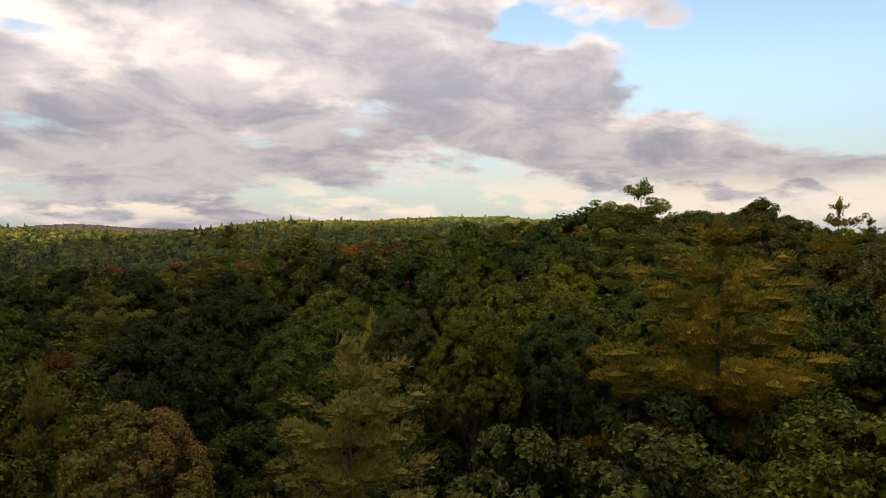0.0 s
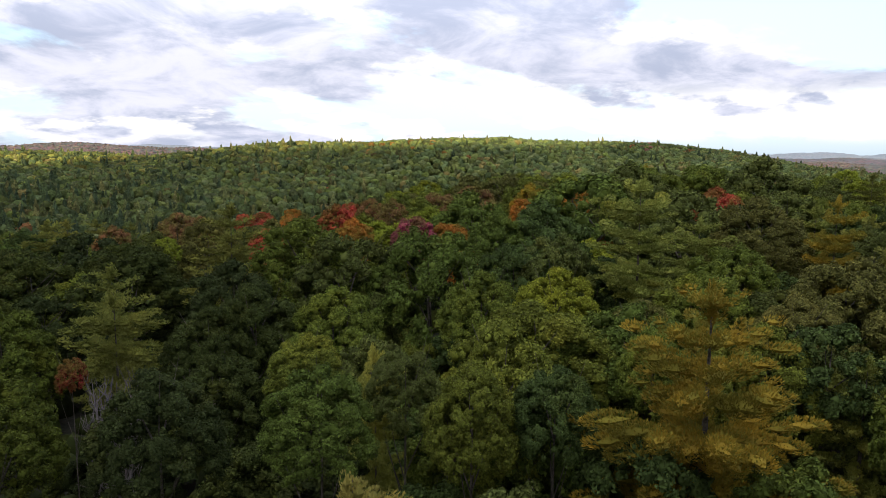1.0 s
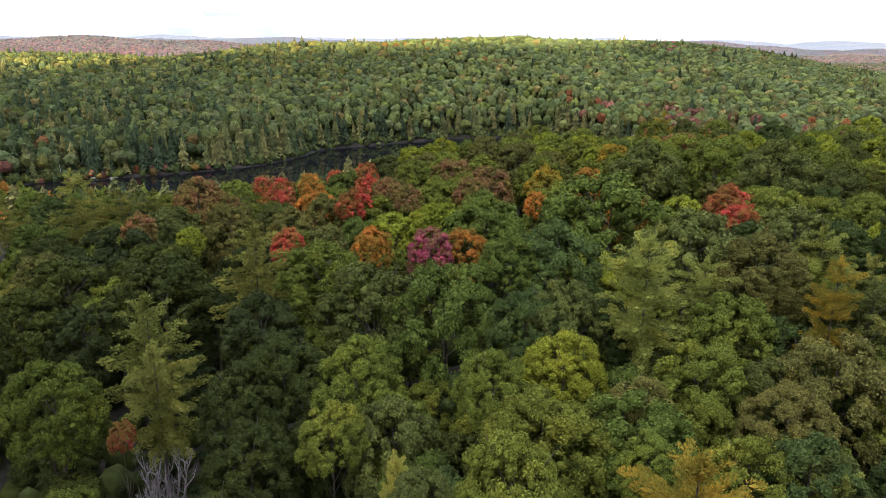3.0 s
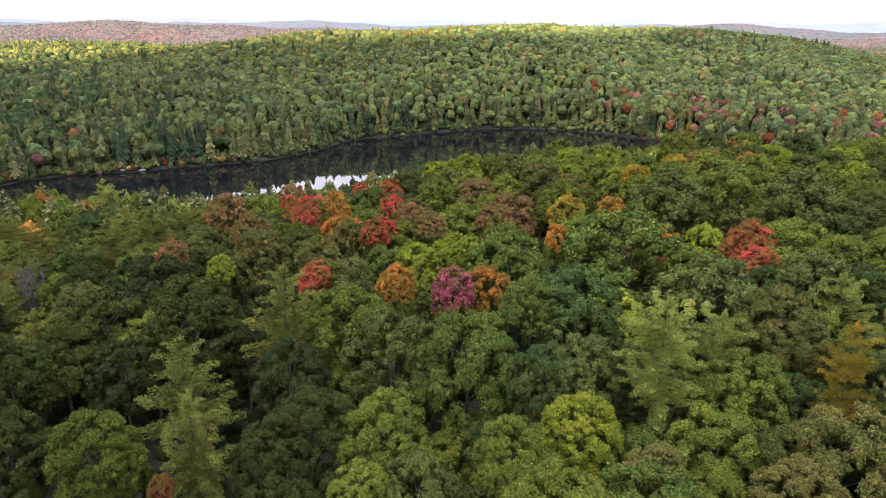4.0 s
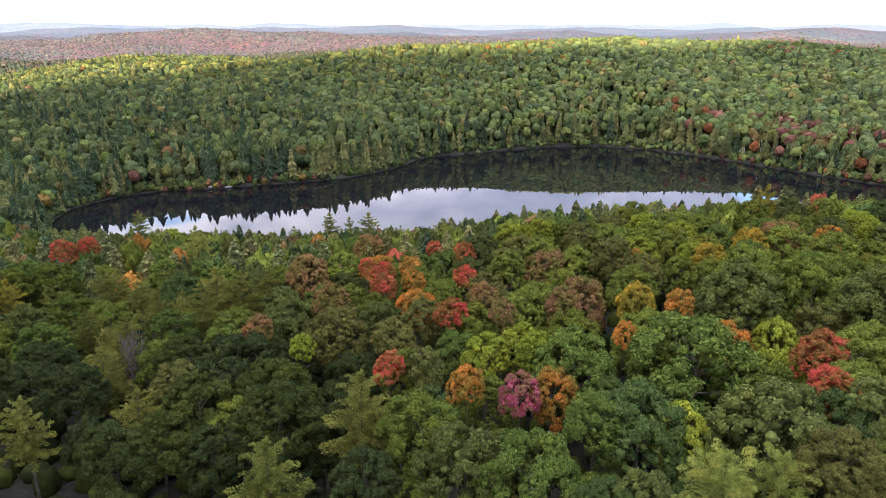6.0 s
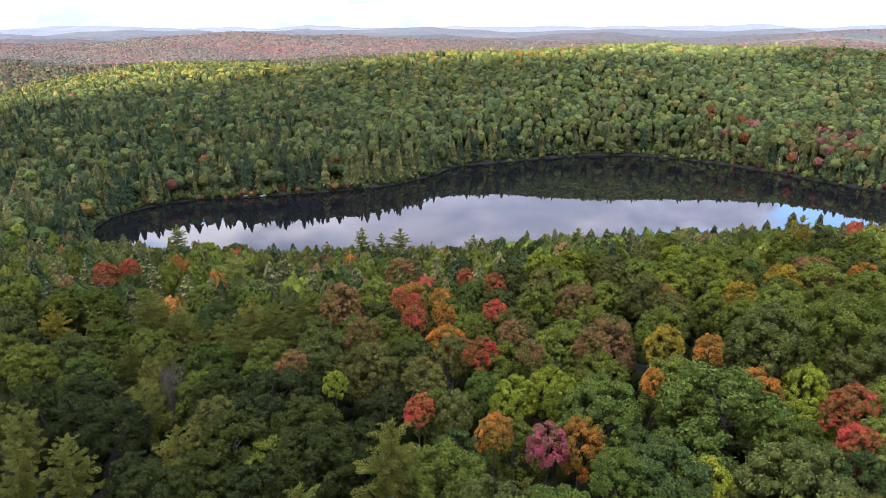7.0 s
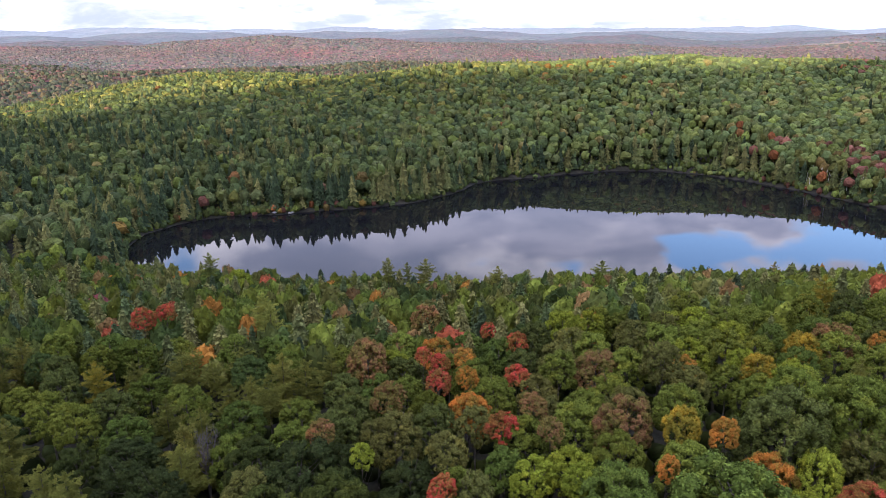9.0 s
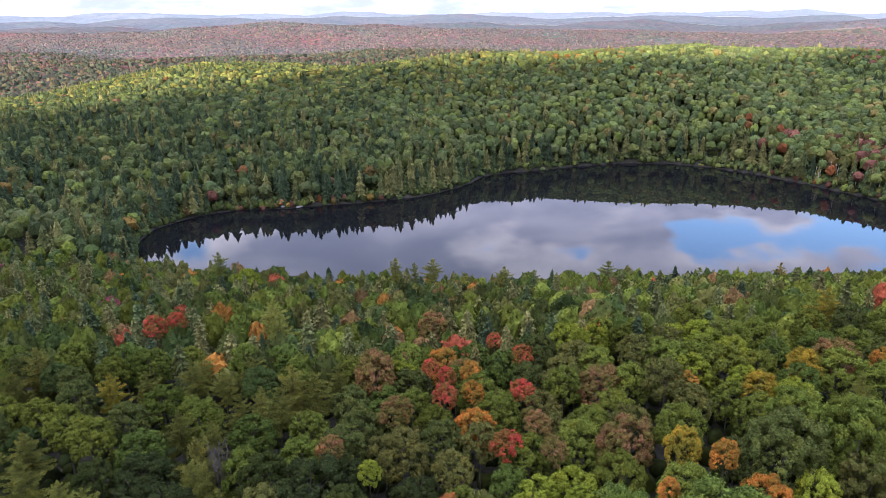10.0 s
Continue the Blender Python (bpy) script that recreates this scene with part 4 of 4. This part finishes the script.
def undergrowth():
    """Bushes and young trees under the canopy along the far shore and up the ridge."""
    r, out = np.random.default_rng(23), []
    P = np.array(scatter_points(r, 262, 540, wedge, 3.0, 90000))
    Z, D = height(P[:, 0], P[:, 1]), shore_distance(P[:, 0], P[:, 1])
    for (x, y), z, d in zip(P, Z, D):
        if 0.5 < d < 34:
            tall = r.uniform(4, 9)
            # shade below the canopy is painted into the bushes' green
            out.append((x, y, z - 0.45 * tall, r.uniform(1.6, 2.8), tall, 0, np.array(SHADED_GREENS[r.integers(3)]) * r.uniform(0.8, 1.1)))
    P = np.array(scatter_points(r, 300, 690, wedge, 5.2, 60000))
    Z, D = height(P[:, 0], P[:, 1]), shore_distance(P[:, 0], P[:, 1])
    for (x, y), z, d in zip(P, Z, D):
        if d > 30 and not (146 < x < 181 and -7 < y - (518 + 1.6 * (177 - x)) < 2):
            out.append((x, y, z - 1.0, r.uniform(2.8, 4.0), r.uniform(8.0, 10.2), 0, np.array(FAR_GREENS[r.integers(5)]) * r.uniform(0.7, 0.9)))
    return out


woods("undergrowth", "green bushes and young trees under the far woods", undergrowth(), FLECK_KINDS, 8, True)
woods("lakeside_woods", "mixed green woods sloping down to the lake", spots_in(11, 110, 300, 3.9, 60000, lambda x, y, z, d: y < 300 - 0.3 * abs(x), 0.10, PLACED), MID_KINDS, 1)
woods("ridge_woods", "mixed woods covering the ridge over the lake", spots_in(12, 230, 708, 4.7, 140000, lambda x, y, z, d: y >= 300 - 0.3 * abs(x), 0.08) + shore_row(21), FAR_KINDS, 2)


def thicket():
    """Low shrubs on the ground under the near trees, with the shade there put into their colour."""
    r, out = np.random.default_rng(31), []
    for x, y in scatter_points(r, 5, 110, wedge, 2.7, 60000):
        tall = r.uniform(2.5, 5.5)
        out.append((x, y, float(height(x, y)) - 0.42 * tall, r.uniform(1.2, 2.1), tall, 0 if y < 40 else 1, np.array(SHADED_GREENS[r.integers(3)]) * r.uniform(0.5, 0.8)))
    return out


woods("thicket", "low green shrubs under the near trees, coloured dark for shade", thicket(), (FAR_KINDS[0], DIM_KINDS[0]), 4, True)


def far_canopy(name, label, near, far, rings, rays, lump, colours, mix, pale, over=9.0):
    """The closed canopy of far woods: a lumpy sheet over the hills, coloured crown by crown. mix: how far haze fades
    the colour to pale.
    """
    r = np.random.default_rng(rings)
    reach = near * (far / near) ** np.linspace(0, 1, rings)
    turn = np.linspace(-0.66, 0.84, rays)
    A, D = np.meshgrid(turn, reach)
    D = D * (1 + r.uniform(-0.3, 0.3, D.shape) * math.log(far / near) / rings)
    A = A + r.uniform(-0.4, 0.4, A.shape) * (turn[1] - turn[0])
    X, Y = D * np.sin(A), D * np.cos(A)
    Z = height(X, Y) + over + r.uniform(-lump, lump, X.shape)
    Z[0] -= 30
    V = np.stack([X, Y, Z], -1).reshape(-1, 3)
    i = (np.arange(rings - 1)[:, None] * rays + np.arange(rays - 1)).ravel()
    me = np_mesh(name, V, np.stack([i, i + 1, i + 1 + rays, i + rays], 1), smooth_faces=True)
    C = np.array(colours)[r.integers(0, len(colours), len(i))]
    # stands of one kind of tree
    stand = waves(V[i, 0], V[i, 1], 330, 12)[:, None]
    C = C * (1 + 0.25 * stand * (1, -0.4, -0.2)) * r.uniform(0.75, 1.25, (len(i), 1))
    # haze is painted in by fading the crowns' colour
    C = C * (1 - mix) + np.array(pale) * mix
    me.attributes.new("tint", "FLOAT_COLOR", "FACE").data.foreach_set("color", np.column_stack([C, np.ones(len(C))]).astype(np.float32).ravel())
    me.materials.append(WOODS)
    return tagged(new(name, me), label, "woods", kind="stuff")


# autumn browns, muted towards mauve to put distant haze into the colour
MAUVE = ((0.084, 0.056, 0.052), (0.095, 0.064, 0.048), (0.065, 0.053, 0.048), (0.099, 0.050, 0.050), (0.052, 0.053, 0.040), (0.078, 0.059, 0.054), (0.099, 0.075, 0.048), (0.058, 0.059, 0.042))
VALE = ((0.032, 0.041, 0.021), (0.040, 0.046, 0.021), (0.028, 0.035, 0.021), (0.068, 0.038, 0.030), (0.050, 0.042, 0.028), (0.085, 0.032, 0.030), (0.038, 0.038, 0.025), (0.070, 0.049, 0.025))


def hill_woods(seed, low, high, gap, wide, tries, keep, palette):
    """Trees of the hills beyond the ridge, in stands of red, brown and green."""
    r = np.random.default_rng(seed)
    P = np.array([p for p in scatter_points(r, low, high, lambda y: (-0.70 * y, 0.95 * y), gap, tries) if keep(*p)])
    Z = height(P[:, 0], P[:, 1])
    stand = waves(P[:, 0], P[:, 1], 260, 12) + 0.6 * waves(P[:, 0], P[:, 1], 90, 15)
    out = []
    for (x, y), z, s in zip(P, Z, stand):
        c = palette[r.integers(8)] if s < 0.15 else palette[(2, 4, 7, 6)[r.integers(4)]]
        out.append((x, y, z - 1, wide * r.uniform(0.7, 1.25), r.uniform(9.5, 13), 1 if r.uniform() < 0.06 else 0, (0.6 * np.array(c) + 0.4 * np.array(palette[2])) * r.uniform(0.85, 1.15)))
    return out


def with_slim_pines(spots):
    return [(x, y, z, wide * 0.45 if kind else wide, tall * 1.15 if kind else tall, kind, tint) for x, y, z, wide, tall, kind, tint in spots]


woods("valley_woods", "dark green and crimson woods in the valley behind the ridge", with_slim_pines(hill_woods(51, 735, 1250, 7.0, 5.0, 60000, lambda x, y: y > 950 or x < -60 or x > 330, VALE)), SPECK_KINDS, 9)
woods("distant_woods", "russet autumn woods on distant hills, muted to mauve for haze", with_slim_pines(hill_woods(53, 1245, 1800, 7.6, 5.0, 110000, lambda x, y: True, MAUVE) + hill_woods(52, 1790, 2690, 9.6, 6.2, 170000, lambda x, y: True, MAUVE)), FLECK_KINDS, 9, True)
far_canopy("valley_thicket", "dark undergrowth between trees of the valley", 735, 1265, 70, 300, 1.2, VALE, 0.0, (0, 0, 0), 6.3)
far_canopy("distant_thicket", "russet undergrowth between trees on distant hills", 1240, 2710, 90, 360, 1.2, MAUVE, 0.0, (0, 0, 0), 7.3)
# three layers of hills, each painted paler and bluer for haze
far_canopy("far_hill_woods", "woods on far hills, tinted grey-blue for haze", 2600, 3400, 60, 420, 2.5, MAUVE, 0.55, (0.056, 0.066, 0.074), 8.5)
far_canopy("farther_hill_woods", "woods on farther hills, tinted paler blue-grey for haze", 3360, 4150, 55, 420, 2.5, MAUVE, 0.75, (0.080, 0.095, 0.106), 9.5)
far_canopy("farthest_woods", "woods on the farthest hills, tinted palest blue for haze", 4120, 6300, 70, 420, 2.5, MAUVE, 0.85, (0.130, 0.150, 0.165), 12.0)

# ---- rocks and bare trunks by the lake ----


def boulder(r, x, y, z, size):
    V = BALL_V * r.uniform(0.75, 1.15, (len(BALL_V), 1)) * (size * r.uniform(0.8, 1.6), size * r.uniform(0.7, 1.2), size * r.uniform(0.4, 0.7))
    a = r.uniform(0, 6.283)
    V = np.stack([V[:, 0] * math.cos(a) - V[:, 1] * math.sin(a), V[:, 0] * math.sin(a) + V[:, 1] * math.cos(a), V[:, 2]], 1)
    return np_mesh("boulder", V + (x, y, z), None, BALL_T)


def outcrop(seed, x0, y0, x1, y1, count, size, label, rock):
    """A line of pale boulders lying on the ground."""
    r = np.random.default_rng(seed)
    ledge = new("rock_outcrop")
    for k in range(count):
        f = (k + r.uniform(0, 1)) / count
        x, y = x0 + (x1 - x0) * f + r.normal(0, 1.2), y0 + (y1 - y0) * f + r.normal(0, 1.2)
        part("boulder", boulder(r, x, y, max(0.1, float(height(x, y))) + 0.3 * size, size * r.uniform(0.6, 1.3)), rock, ledge)
    return tagged(ledge, label, "rocks")


outcrop(41, 151, 560, 177, 518, 46, 2.0, "pale bare rock ledge on the wooded slope", LEDGE)
outcrop(42, -6, 421, -1, 428, 8, 1.0, "grey rocks on a point of the shore", ROCK)
outcrop(43, -101, 366, -88, 369, 12, 1.0, "grey rocks at the water's edge", ROCK)


def bare_trunk(x, y, tall, lean, seed):
    r = np.random.default_rng(seed)
    tree = new("bare_tree")
    tip = np.array([lean, r.normal(0, 0.4), tall])
    V, Q = tube([(0, 0, -0.5), tip * 0.5 + (0.1, 0, 0), tip], (0.16, 0.12, 0.03), 5)
    part("trunk", np_mesh("trunk", V, Q, smooth_faces=True), BIRCH, tree)
    pieces = []
    for k in range(5):
        f, a = r.uniform(0.55, 0.95), r.uniform(0, 6.283)
        b = tip * f
        pieces.append(tube([b, b + np.array([math.cos(a), math.sin(a), 1.0]) * r.uniform(0.6, 1.4)], (0.05, 0.015), 4))
    V, Q = joined(pieces)
    part("crown", np_mesh("bare_crown", V, Q, smooth_faces=True), BIRCH, tree)
    tree.matrix_basis = pose(x, y, max(0.2, float(height(x, y))))
    return tagged(tree, "pale bare trunk standing by the lake shore", "tree", "bare trunks by the lake")


BIRCH = rough_surface("birch_bark", (0.30, 0.28, 0.26), (0.55, 0.52, 0.48), 3.0, 0.3)
for k in range(16):
    bx = 214 + 28 * ((k * 0.618) % 1)
    by = float(np.interp(bx, (212, 230, 251), (425, 395, 366))) + 3 + 9 * ((k * 0.382) % 1)
    bare_trunk(bx, by, 8 + 5 * ((k * 0.77) % 1), ((k * 0.29) % 1 - 0.5) * 1.6, 60 + k)
bare_trunk(-127, 366.5, 12, 0.1, 90)
bare_trunk(-114, 366, 8, -0.3, 91)
